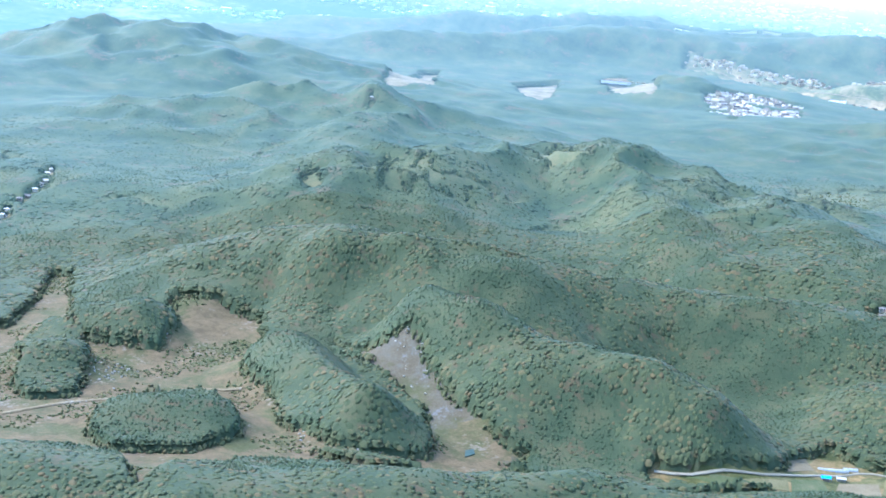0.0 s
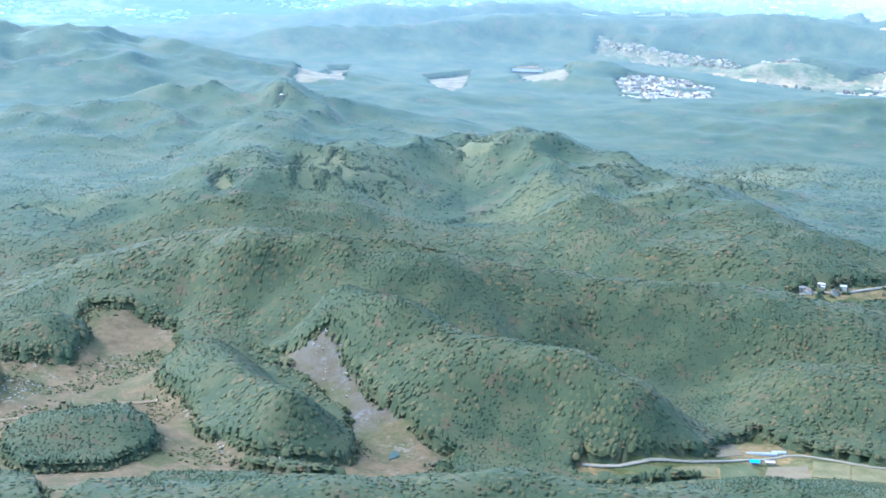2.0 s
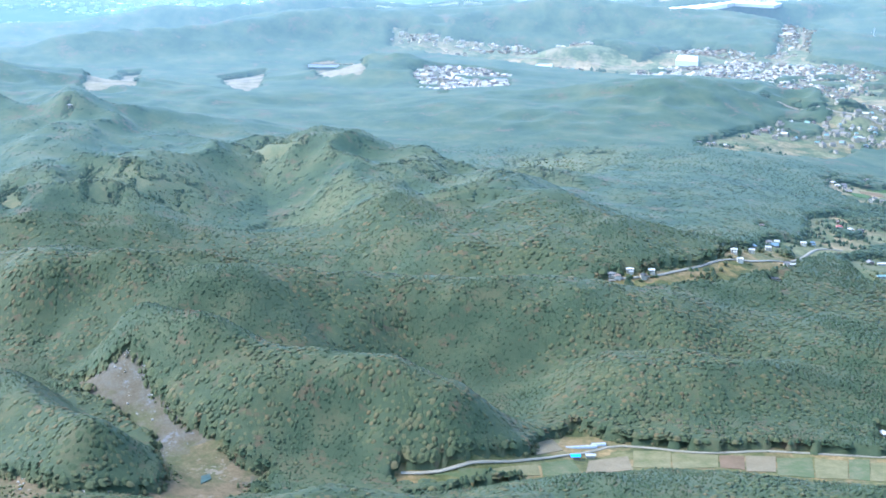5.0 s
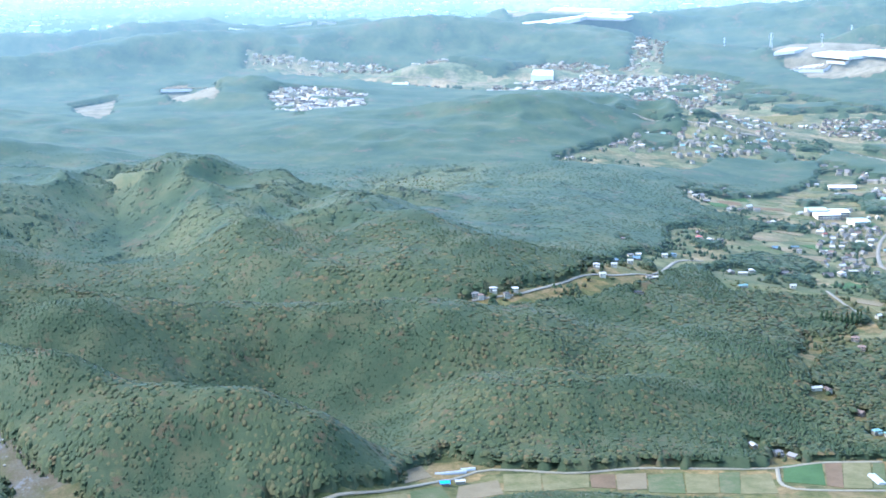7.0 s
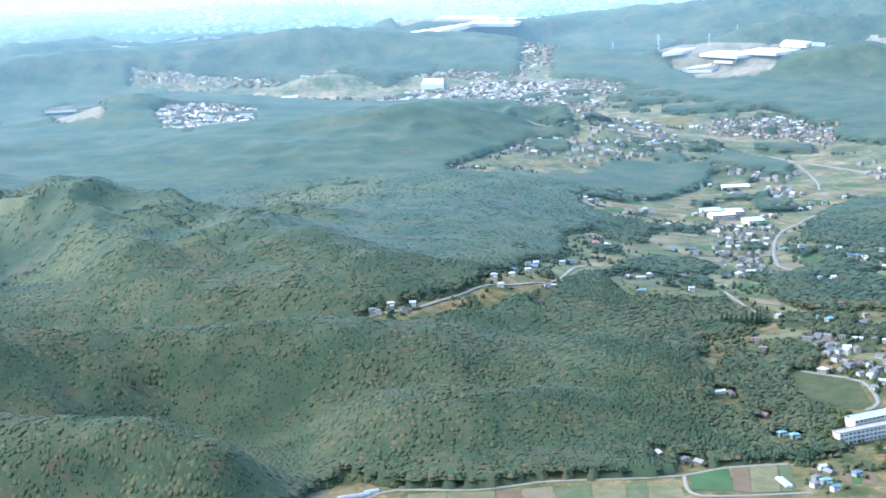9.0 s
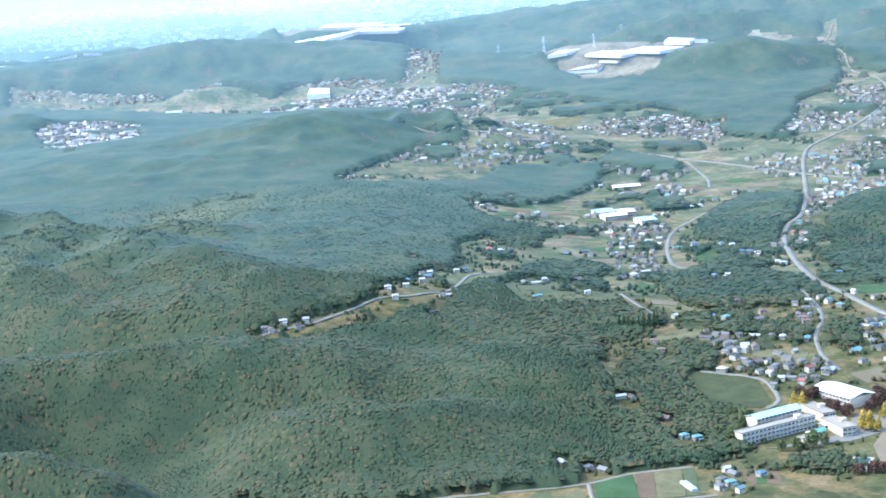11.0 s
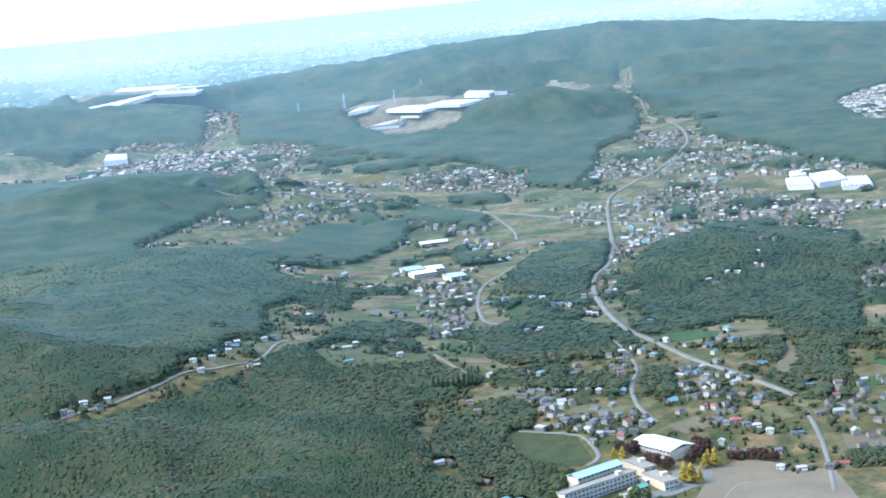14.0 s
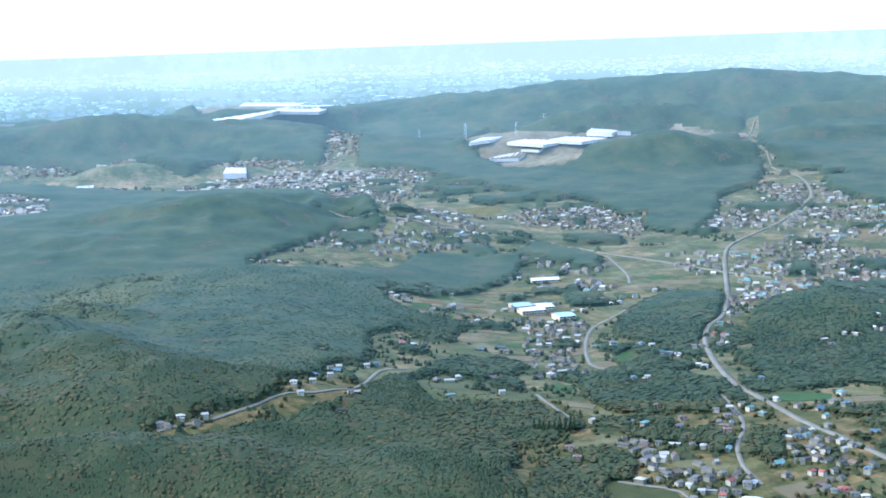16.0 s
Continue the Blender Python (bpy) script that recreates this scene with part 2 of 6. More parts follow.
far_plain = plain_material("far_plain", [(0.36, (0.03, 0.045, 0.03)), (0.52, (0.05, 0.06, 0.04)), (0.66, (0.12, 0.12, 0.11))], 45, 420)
# Far copies of valley floor, earth and meadow, haze added as emission.
far_valley = valley_material("far_valley_floor", [(0.28, (0.040, 0.045, 0.016)), (0.44, (0.066, 0.062, 0.024)), (0.56, (0.115, 0.093, 0.045)), (0.72, (0.155, 0.124, 0.070))], 10, 60, 34, haze_glow="distance")
far_earth = ground_material("far_bare_earth", [(0.32, (0.075, 0.058, 0.028)), (0.5, (0.125, 0.098, 0.054)), (0.68, (0.165, 0.134, 0.085))], 18, 70, haze_glow="distance")
far_meadow = ground_material("far_meadow", [(0.3, (0.044, 0.054, 0.020)), (0.5, (0.062, 0.066, 0.026)), (0.7, (0.088, 0.078, 0.034))], 6, 45, haze_glow="distance")

# ---- the lie of the land ----
def smooth(a, b, x):
    u = np.clip((x - a) / (b - a), 0, 1)
    return u * u * (3 - 2 * u)


def wave_noise(x, y, size, seed, octaves=4):
    """Smooth value noise over the plan, about -1 to 1."""
    total, weight = np.zeros_like(x), 1.0
    for k in range(octaves):
        s = size / 2 ** k
        gx, gy = x / s + 31.7 * seed + 11 * k, y / s + 17.3 * seed - 7 * k
        ix, iy = np.floor(gx), np.floor(gy)
        fx, fy = gx - ix, gy - iy
        fx, fy = fx * fx * (3 - 2 * fx), fy * fy * (3 - 2 * fy)

        def corner(a, b):
            h = np.sin((ix + a) * 127.1 + (iy + b) * 311.7 + seed * 74.7) * 43758.5453
            return 2 * (h - np.floor(h)) - 1
        low = corner(0, 0) * (1 - fx) + corner(1, 0) * fx
        high = corner(0, 1) * (1 - fx) + corner(1, 1) * fx
        total += weight * (low * (1 - fy) + high * fy)
        weight *= 0.5
    return total / 1.6


# Ridges: the half width of the foot, then crest points (x, y, height of the crest).
RIDGES = {}
RIDGES["near_ridge"] = (170, [(-602, 1445, 78), (-461, 1474, 64), (-351, 1503, 57), (-243, 1524, 54), (-134, 1547, 48), (-30, 1562, 34), (80, 1561, 16), (167, 1514, 18)])
RIDGES["near_ridge_west"] = (200, [(-758, 1424, 49), (-697, 1465, 60), (-614, 1489, 71), (-518, 1439, 65), (-444, 1442, 64)])
RIDGES["front_spur"] = (110, [(-473, 1312, 72), (-362, 1253, 48), (-245, 1239, 44), (-197, 1227, 29)])
RIDGES["east_spur"] = (130, [(-56, 1394, 20), (56, 1404, 13), (133, 1439, 0), (172, 1566, 4)])
RIDGES["meadow_hills"] = (260, [(-748, 1817, 105), (-701, 1942, 102), (-593, 2133, 99), (-460, 2063, 117), (-387, 2037, 114), (-302, 2000, 100), (-200, 1852, 82), (-115, 1759, 73)])
RIDGES["meadow_spur"] = (150, [(-460, 2063, 111), (-336, 1792, 76), (-258, 1704, 61)])
RIDGES["meadow_spur_east"] = (170, [(-227, 2251, 67), (-114, 2210, 51), (-5, 2013, 46)])
RIDGES["hut_hill"] = (430, [(-1297, 2327, 84), (-1173, 2446, 105), (-1012, 2514, 109), (-929, 2524, 95), (-831, 2473, 75)])
RIDGES["hut_spur"] = (200, [(-1012, 2514, 104), (-914, 2123, 64), (-897, 1857, 42), (-928, 1617, 24)])
RIDGES["high_peak"] = (560, [(-1921, 2805, 70), (-1850, 2968, 127), (-1821, 3044, 139), (-1719, 3044, 152), (-1597, 2995, 127), (-1521, 3055, 108), (-1459, 3118, 111), (-1350, 3111, 92), (-1264, 3092, 81)])
RIDGES["dark_wood"] = (420, [(-243, 3005, 69), (-102, 3164, 105), (39, 3265, 100), (183, 3260, 79)])
RIDGES["dark_wood_west"] = (420, [(-792, 2908, 58), (-619, 3102, 55), (-446, 3131, 60)])
RIDGES["estate_hill"] = (330, [(-935, 3749, 26), (-839, 3874, 63), (-764, 3991, 89), (-698, 4104, 60)])
RIDGES["back_hills"] = (650, [(-1350, 5370, 122), (-937, 5638, 113), (-567, 5787, 137), (-298, 5908, 144), (21, 5915, 114), (270, 5709, 76)])
RIDGES["back_hills_west"] = (380, [(-2282, 4329, 28), (-2208, 4367, 58), (-2106, 4416, 53), (-1959, 4536, 53), (-1831, 4642, 93), (-1683, 4803, 92), (-1517, 4961, 99), (-1313, 5327, 116), (-1009, 6002, 106), (-550, 5860, 138)])
RIDGES["back_hills_far"] = (380, [(-2968, 5324, -4), (-2795, 5527, 24), (-2568, 5744, 49), (-2325, 5952, 54), (-2079, 6252, 102), (-1804, 6543, 86), (-1507, 7027, 118)])
RIDGES["works_hill"] = (420, [(580, 4530, 10), (758, 4554, 29), (982, 4613, 82), (1133, 4630, 101), (1285, 4538, 78), (1339, 4365, 19)])
RIDGES["road_hill"] = (420, [(1499, 4418, 23), (1742, 4434, 29)])
RIDGES["east_hill"] = (210, [(728, 2261, 17), (787, 2262, 26), (850, 2238, 14), (920, 2155, 6)])
RIDGES["grove_hill"] = (130, [(525, 2308, -8), (592, 2343, 8), (639, 2330, 13)])
RIDGES["far_east"] = (1100, [(1171, 7629, 106), (1634, 7952, 145), (2339, 7981, 177), (2754, 7952, 143), (2920, 7571, 104)])
RIDGES["far_mid"] = (900, [(501, 7701, 78), (939, 7862, 107), (1333, 7805, 112)])
RIDGES["layer_east"] = (260, [(1775, 5306, 61), (1998, 5332, 58), (2220, 5297, 51), (2270, 5111, 38)])
RIDGES["layer_mid"] = (280, [(1174, 6186, 93), (1428, 6338, 117), (1637, 6287, 94), (1732, 6157, 62)])
RIDGES["layer_back"] = (300, [(2017, 6279, 71), (2311, 6390, 81), (2534, 6303, 62), (2752, 6211, 56)])
RIDGES["layer_west"] = (260, [(-386, 4900, 71), (-258, 5009, 72), (-123, 5014, 49)])
RIDGES["layer_far_west"] = (300, [(-1721, 6594, 105), (-1508, 6748, 106), (-1222, 6806, 86), (-963, 6949, 110), (-731, 6977, 98)])
RIDGES["knoll_north"] = (75, [(-786, 1239, 17), (-742, 1253, 24)])
RIDGES["knoll_west"] = (60, [(-763, 1112, 10), (-749, 1121, 11)])
RIDGES["knoll_south"] = (62, [(-605, 1020, 5), (-563, 1041, 9)])
RIDGES["knoll_east"] = (60, [(-565, 1206, 32), (-516, 1151, 28), (-442, 1094, 26)])
RIDGES["south_bank"] = (150, [(-573, 795, 27), (-436, 836, 27), (-284, 926, 28), (-229, 961, 22), (-110, 981, 20), (-106, 1037, 10), (28, 1052, 17), (122, 1056, 14)])
RIDGES["works_terrace"] = (330, [(748, 5214, 34), (952, 5333, 53), (1199, 5436, 53), (1386, 5494, 63)])
RIDGES["west_works_terrace"] = (420, [(-167, 7365, 128), (53, 7367, 121), (323, 7360, 110)])


# Levelled ground for the works: centre, height, slopes along x and y, reach.
TERRACES = [
    (993, 5378, 62.4, -0.0401, 0.0600, 270),
    (135, 7363, 117.1, -0.0439, 0.0311, 330),
]


def along(points, x, y):
    """Distance to a polyline and its height at the nearest place."""
    best, height, weight = np.full_like(x, 1e9), np.zeros_like(x), np.zeros_like(x)
    for (ax, ay, az), (bx, by, bz) in zip(points[:-1], points[1:]):
        dx, dy = bx - ax, by - ay
        u = np.clip(((x - ax) * dx + (y - ay) * dy) / (dx * dx + dy * dy + 1e-9), 0, 1)
        d = np.hypot(x - ax - u * dx, y - ay - u * dy)
        best = np.minimum(best, d)
        w = (d * d + 100.0) ** -2
        height, weight = height + w * (az + u * (bz - az)), weight + w
    return best, height / weight


def land(x, y):
    """Height of the bare ground in metres."""
    x, y = np.asarray(x, float), np.asarray(y, float)
    d = np.hypot(x, y)
    base = -22 + 22 * smooth(1330, 1650, y) + 26 * smooth(2300, 4200, d)
    base = base + 42 * smooth(420, -40, x) * smooth(1480, 1780, y) * smooth(4400, 3000, d)
    base = base + 14 * smooth(-250, -500, x) * smooth(2000, 1300, y)
    wobble, sway = wave_noise(x, y, 170, 3), wave_noise(x, y, 650, 7, 2)
    up = np.zeros_like(x)
    for width, points in RIDGES.values():
        gap, top = along(points, x, y)
        spurs = width * (1 + min(0.45, 75 / width) * wobble + (0.28 * sway if width > 300 else 0))
        rise = np.maximum(top - base, 0) * np.exp(-(gap / (0.55 * spurs)) ** 2)
        up = np.maximum(up, rise) + 0.15 * np.minimum(up, rise)
    folds = 1 - 2 * np.abs(wave_noise(x, y, 210, 5, 3))
    spurs = 1 - 2.4 * np.abs(wave_noise(x, y, 95, 6, 2))
    gullies = np.abs(wave_noise(x, y, 74, 26, 2)) * 2 - 0.6
    calm = 1 - 0.62 * smooth(1850, 1600, d)
    rough = (folds * np.minimum(up * 0.22, 17) + spurs * np.minimum(up * 0.19, 13)) * calm - np.minimum(up * 0.06, 4)
    rough = rough + gullies * np.minimum(up * 0.09, 5.5)
    rolling = wave_noise(x, y, 560, 61, 3) * 26 + 8
    z = base + up + rough * (1 - 0.5 * smooth(2700, 5000, d)) + rolling * smooth(-150, -550, x) * smooth(2700, 3300, d) * smooth(4500, 4000, d)
    for cx, cy, cz, ax, ay, reach in TERRACES:
        level = cz + ax * (x - cx) + ay * (y - cy)
        z = z + (level - z) * smooth(1.5 * reach, reach, np.hypot(x - cx, y - cy))
    return z


def warp(x, y, z):
    """Draws the far country in along the lines of sight, so that all of it lies within five kilometres."""
    e, g = 2600.0, 2250.0
    dx, dy, dz = x - 5.0, y, z - 390.0
    d = np.sqrt(dx * dx + dy * dy + dz * dz)
    k = np.where(d > e, (e + g * (1 - np.exp(-(d - e) / g))) / d, 1.0)
    return 5.0 + dx * k, dy * k, 390.0 + dz * k

# ---- outlines of open land and of the woods in it ----
OPEN = {}
OPEN["quarry"] = [(-874, 1164), (-873, 1225), (-916, 1341), (-955, 1436), (-922, 1434), (-790, 1209), (-768, 1196), (-747, 1330), (-693, 1335), (-645, 1325), (-595, 1185), (-533, 1122), (-489, 1061), (-430, 1047), (-370, 1093), (-348, 1056), (-399, 1040), (-459, 1027), (-510, 991), (-507, 825), (-594, 946), (-658, 943), (-709, 929)]
OPEN["scree"] = [(-470, 1270), (-456, 1256), (-432, 1227), (-396, 1188), (-362, 1162), (-343, 1129), (-315, 1131), (-309, 1113), (-385, 1095), (-416, 1160), (-511, 1244), (-573, 1310), (-520, 1266), (-491, 1262)]
OPEN["fields_west"] = [(-219, 1144), (-179, 1162), (-120, 1208), (-115, 1275), (-103, 1304), (-69, 1284), (-13, 1272), (55, 1274), (200, 1285), (189, 1205), (67, 1223), (-77, 1187), (-147, 1154)]
OPEN["fields_east"] = [(147, 1277), (190, 1297), (234, 1311), (275, 1307), (370, 1288), (339, 1183), (138, 1206)]
OPEN["side_valley"] = [(-102, 1625), (-80, 1639), (-26, 1675), (14, 1718), (28, 1771), (84, 1936), (124, 1961), (145, 2170), (190, 2224), (213, 2160), (264, 2161), (250, 2057), (191, 1969), (138, 1891), (105, 1782), (48, 1716), (1, 1674), (-86, 1616)]
OPEN["hamlet_meadow"] = [(189, 1953), (216, 1954), (274, 1905), (298, 1854), (277, 1805), (196, 1802), (185, 1864)]
OPEN["town_near"] = [(245, 1627), (289, 1651), (305, 1775), (297, 1905), (296, 1958), (252, 1978), (239, 2140), (273, 2283), (191, 2483), (202, 2601), (304, 2642), (392, 2744), (437, 2900), (388, 2974), (348, 2975), (287, 2967), (229, 2797), (68, 2739), (-13, 2752), (67, 2922), (155, 3071), (244, 3118), (165, 4216), (-4, 4349), (-237, 4374), (-713, 4919), (-987, 5124), (-1023, 5349), (-587, 5261), (-177, 4832), (-31, 5340), (210, 5155), (370, 6999), (464, 6691), (314, 5024), (458, 4846), (518, 4525), (583, 4126), (718, 3796), (855, 3707), (851, 3393), (1089, 3975), (1177, 4036), (1571, 5369), (2083, 7036), (1921, 6270), (1403, 4609), (1415, 4266), (1502, 4090), (1418, 2689), (524, 1044), (242, 1289), (261, 1355), (269, 1433), (235, 1480), (231, 1547)]
OPEN["works_yard"] = [(680, 5676), (929, 6582), (1071, 5555), (1580, 6163), (1726, 5856), (1496, 5407), (1220, 5369), (860, 4502), (700, 4687), (690, 5068)]
OPEN["west_works_yard"] = [(-413, 10377), (16, 14092), (673, 11627), (428, 7464), (121, 7175), (-215, 7173)]
OPEN["estate"] = [(-686, 3871), (-604, 4055), (-531, 4038), (-470, 4001), (-434, 3692), (-499, 3599), (-511, 3192), (-634, 3644)]
OPEN["bare_west"] = [(-1233, 3114), (-1515, 4135), (-1485, 4205), (-1139, 3195), (-1192, 3113)]
OPEN["bare_mid"] = [(-1208, 4003), (-1169, 4322), (-1100, 4062), (-927, 3283), (-1098, 3700)]
OPEN["bare_east"] = [(-1083, 4422), (-1074, 4662), (-806, 3920), (-794, 3788), (-920, 3865)]
OPEN["meadow_a"] = [(-289, 2518), (-235, 2613), (-127, 2653), (-138, 2502), (-223, 2216), (-241, 1915), (-214, 1855), (-248, 1973)]
OPEN["meadow_b"] = [(-363, 1997), (-318, 2016), (-313, 1938), (-342, 1938)]
OPEN["meadow_c"] = [(-589, 2063), (-580, 2144), (-505, 2001), (-525, 1991), (-567, 2012)]
OPEN["meadow_d"] = [(-733, 1776), (-733, 1869), (-690, 1782), (-699, 1914), (-662, 1850), (-616, 1898), (-591, 1842), (-625, 1799), (-673, 1779)]
OPEN["meadow_e"] = [(-735, 1790), (-741, 1863), (-688, 1785), (-704, 1762)]
OPEN["meadow_f"] = [(-686, 1841), (-678, 1881), (-658, 1849), (-669, 1818)]
OPEN["meadow_g"] = [(-621, 1833), (-618, 1881), (-592, 1886), (-597, 1842)]
OPEN["meadow_h"] = [(-365, 1998), (-343, 2038), (-314, 2026), (-319, 1934)]
OPEN["meadow_i"] = [(-816, 1776), (-942, 2123), (-782, 1776), (-793, 1750)]
OPEN["river_strip"] = [(-402, 1117), (-378, 1159), (-334, 1140), (-306, 1137), (-329, 1122), (-350, 1071), (-383, 1088)]
OPEN["hill_estate"] = [(1779, 4086), (1959, 4324), (2111, 4472), (1660, 3542), (1649, 3627)]
WOODS = {}
WOODS["works_front_wood"] = [(597, 4433), (697, 4487), (827, 4507), (956, 4537), (1125, 4532), (1551, 5318), (1309, 4259), (1174, 3903), (1041, 3716), (923, 3356), (809, 3117), (757, 3221), (813, 3490), (757, 3627), (718, 3815), (622, 4121)]
WOODS["road_east_wood"] = [(1451, 4241), (1549, 4294), (1736, 4262), (1708, 3946), (1597, 3518), (1611, 3441), (1327, 2857), (1312, 3037), (1285, 3132), (1315, 3320), (1302, 3442), (1299, 3641), (1349, 3913)]
WOODS["knoll_wood_north"] = [(-790, 1209), (-891, 1378), (-835, 1361), (-755, 1315), (-702, 1247), (-698, 1209), (-762, 1195)]
WOODS["knoll_wood_west"] = [(-749, 1054), (-807, 1151), (-814, 1208), (-777, 1202), (-723, 1122), (-700, 1059), (-717, 1034)]
WOODS["knoll_wood_south"] = [(-621, 972), (-641, 1008), (-650, 1103), (-609, 1137), (-550, 1068), (-529, 1018), (-542, 972), (-588, 940)]
WOODS["knoll_wood_east"] = [(-595, 1185), (-634, 1316), (-603, 1338), (-539, 1246), (-460, 1201), (-420, 1164), (-394, 1093), (-448, 1045), (-501, 1066), (-537, 1130)]
WOODS["grove_mid"] = [(374, 1943), (436, 2005), (471, 1947), (509, 1865), (474, 1769), (400, 1749), (368, 1795), (357, 1860)]
WOODS["grove_hill_wood"] = [(473, 2227), (541, 2411), (617, 2506), (699, 2496), (621, 2233), (548, 2099), (498, 2137)]
WOODS["east_wood"] = [(596, 1993), (651, 2214), (717, 2317), (828, 2478), (909, 2453), (994, 2265), (706, 1642), (663, 1670), (687, 1820), (639, 1867), (591, 1883), (581, 1947)]
WOODS["conifer_block"] = [(268, 1677), (282, 1733), (326, 1758), (315, 1693)]
WOODS["wood_a"] = [(238, 2698), (330, 2920), (442, 2928), (422, 2723), (335, 2605), (283, 2550), (205, 2542)]
WOODS["wood_b"] = [(452, 2956), (507, 3063), (564, 2978), (596, 2889), (562, 2780), (526, 2840)]
WOODS["wood_c"] = [(457, 2540), (521, 2547), (514, 2438), (457, 2452)]
WOODS["wood_d"] = [(205, 1972), (277, 2098), (313, 2014), (280, 1941), (224, 1921)]
WOODS["wood_e"] = [(748, 3691), (845, 3718), (834, 3468), (754, 3437)]
WOODS["wood_f"] = [(153, 3048), (214, 3048), (221, 3007), (167, 2957)]
WOODS["wood_g"] = [(567, 1579), (644, 1625), (662, 1576), (627, 1500), (567, 1525)]
WOODS["wood_h"] = [(268, 1589), (285, 1560), (309, 1537), (301, 1501), (310, 1445), (339, 1425), (323, 1376), (311, 1327), (275, 1296), (224, 1315), (212, 1397)]
WOODS["wood_i"] = [(308, 1619), (341, 1616), (350, 1583), (332, 1532), (308, 1546)]
WOODS["wood_j"] = [(432, 1679), (493, 1666), (480, 1588), (434, 1566), (437, 1614)]
WOODS["wood_k"] = [(484, 1639), (511, 1648), (490, 1571), (468, 1556)]
WOODS["wood_l"] = [(410, 1966), (471, 1961), (532, 1867), (521, 1791), (475, 1744), (427, 1769), (387, 1809)]
WOODS["wood_m"] = [(624, 1695), (717, 1696), (662, 1576), (614, 1597)]
WOODS["wood_n"] = [(343, 1293), (375, 1292), (376, 1266), (364, 1256), (340, 1267)]
ROADS = {}
ROADS["main_road"] = (6.6, [(1867, 6163), (1577, 5310), (1382, 4434), (1334, 4037), (1244, 3695), (1141, 3455), (1023, 3235), (923, 3089), (851, 2979), (795, 2827), (692, 2455), (631, 2265), (593, 2207), (559, 2088), (534, 1904), (540, 1779), (550, 1664), (587, 1521)])
ROADS["bypass"] = (6.6, [(123, 3196), (241, 3150), (325, 3114), (461, 3117), (559, 3023), (622, 2929), (681, 2837), (754, 2692), (808, 2609)])
ROADS["town_road"] = (4.6, [(561, 2456), (504, 2361), (451, 2269), (417, 2147), (400, 2030), (411, 2002)])
ROADS["south_road"] = (4.2, [(504, 1830), (494, 1735), (479, 1670), (456, 1613), (444, 1555), (446, 1505)])
ROADS["hamlet_road"] = (4, [(-88, 1624), (-53, 1640), (-15, 1673), (26, 1726), (68, 1755), (106, 1804), (141, 1927), (173, 1951)])
ROADS["lane_a"] = (3.5, [(304, 1853), (314, 1773), (320, 1743)])
ROADS["field_road"] = (3.2, [(-218, 1150), (-189, 1156), (-166, 1168), (-125, 1195), (-85, 1242), (-55, 1268), (4, 1260), (59, 1275), (118, 1279), (173, 1282), (211, 1297), (262, 1301)])
ROADS["field_lane"] = (3, [(175, 1281), (174, 1239), (196, 1227), (265, 1227)])
ROADS["branch_road"] = (4.5, [(611, 2919), (603, 2732), (586, 2632)])
ROADS["school_lane"] = (4, [(322, 1534), (345, 1520), (372, 1500), (373, 1447), (357, 1429)])
ROADS["north_road"] = (6, [(331, 5919), (316, 5407), (217, 4955), (149, 4520), (56, 4453), (-173, 4649), (-494, 4820), (-909, 5154)])
ROADS["east_lane"] = (4, [(580, 1478), (565, 1416), (544, 1351), (517, 1279)])
ROADS["quarry_track"] = (5, [(-714, 981), (-687, 1038), (-646, 1086), (-622, 1131), (-580, 1143)])
HOUSES = {}
HOUSES["school_quarter"] = [(349, 1629, "d"), (356, 1613, "g"), (372, 1640, "g"), (372, 1609, "g"), (362, 1586, "g"), (369, 1580, "g"), (375, 1579, "w"), (356, 1575, "g"), (361, 1560, "d"), (368, 1554, "g"), (368, 1538, "g"), (378, 1544, "n"), (388, 1541, "g"), (387, 1520, "g"), (373, 1515, "g"), (392, 1527, "g"), (341, 1527, "w"), (381, 1508, "w"), (393, 1500, "g"), (403, 1524, "d"), (418, 1533, "g"), (419, 1510, "r")]
HOUSES["school_quarter_east"] = [(430, 1529, "n"), (418, 1488, "g"), (432, 1502, "g"), (438, 1505, "w"), (408, 1492, "g"), (403, 1480, "r"), (377, 1478, "g"), (388, 1493, "w"), (397, 1495, "g"), (398, 1626, "w"), (413, 1617, "g"), (422, 1611, "w"), (383, 1629, "g"), (478, 1723, "g"), (463, 1702, "g"), (462, 1677, "n"), (474, 1695, "g"), (461, 1664, "n"), (489, 1733, "g"), (443, 1600, "t"), (474, 1750, "g"), (296, 1623, "n"), (297, 1593, "n")]
HOUSES["bend_houses"] = [(322, 1947, "g"), (444, 1931, "w"), (420, 1788, "n"), (338, 1724, "w"), (380, 1723, "b"), (389, 1708, "t"), (420, 1696, "g"), (509, 1747, "t"), (507, 1770, "g"), (515, 1724, "t"), (549, 1783, "w"), (560, 1749, "g"), (579, 1733, "b"), (601, 1757, "g"), (610, 1741, "b"), (623, 1793, "t"), (572, 1697, "t"), (561, 1658, "g"), (338, 1956, "w"), (432, 1727, "n")]
HOUSES["garden_quarter"] = [(510, 1627, "w"), (519, 1625, "b"), (528, 1626, "t"), (536, 1614, "d"), (544, 1607, "n"), (552, 1600, "w"), (559, 1588, "g"), (517, 1585, "g"), (527, 1586, "g"), (528, 1573, "d"), (547, 1575, "w"), (502, 1595, "g"), (500, 1573, "g"), (504, 1559, "d"), (514, 1555, "n"), (523, 1552, "d"), (531, 1540, "d"), (543, 1540, "n"), (476, 1551, "t"), (473, 1520, "g"), (497, 1521, "r"), (506, 1518, "r"), (518, 1522, "d"), (497, 1485, "g")]
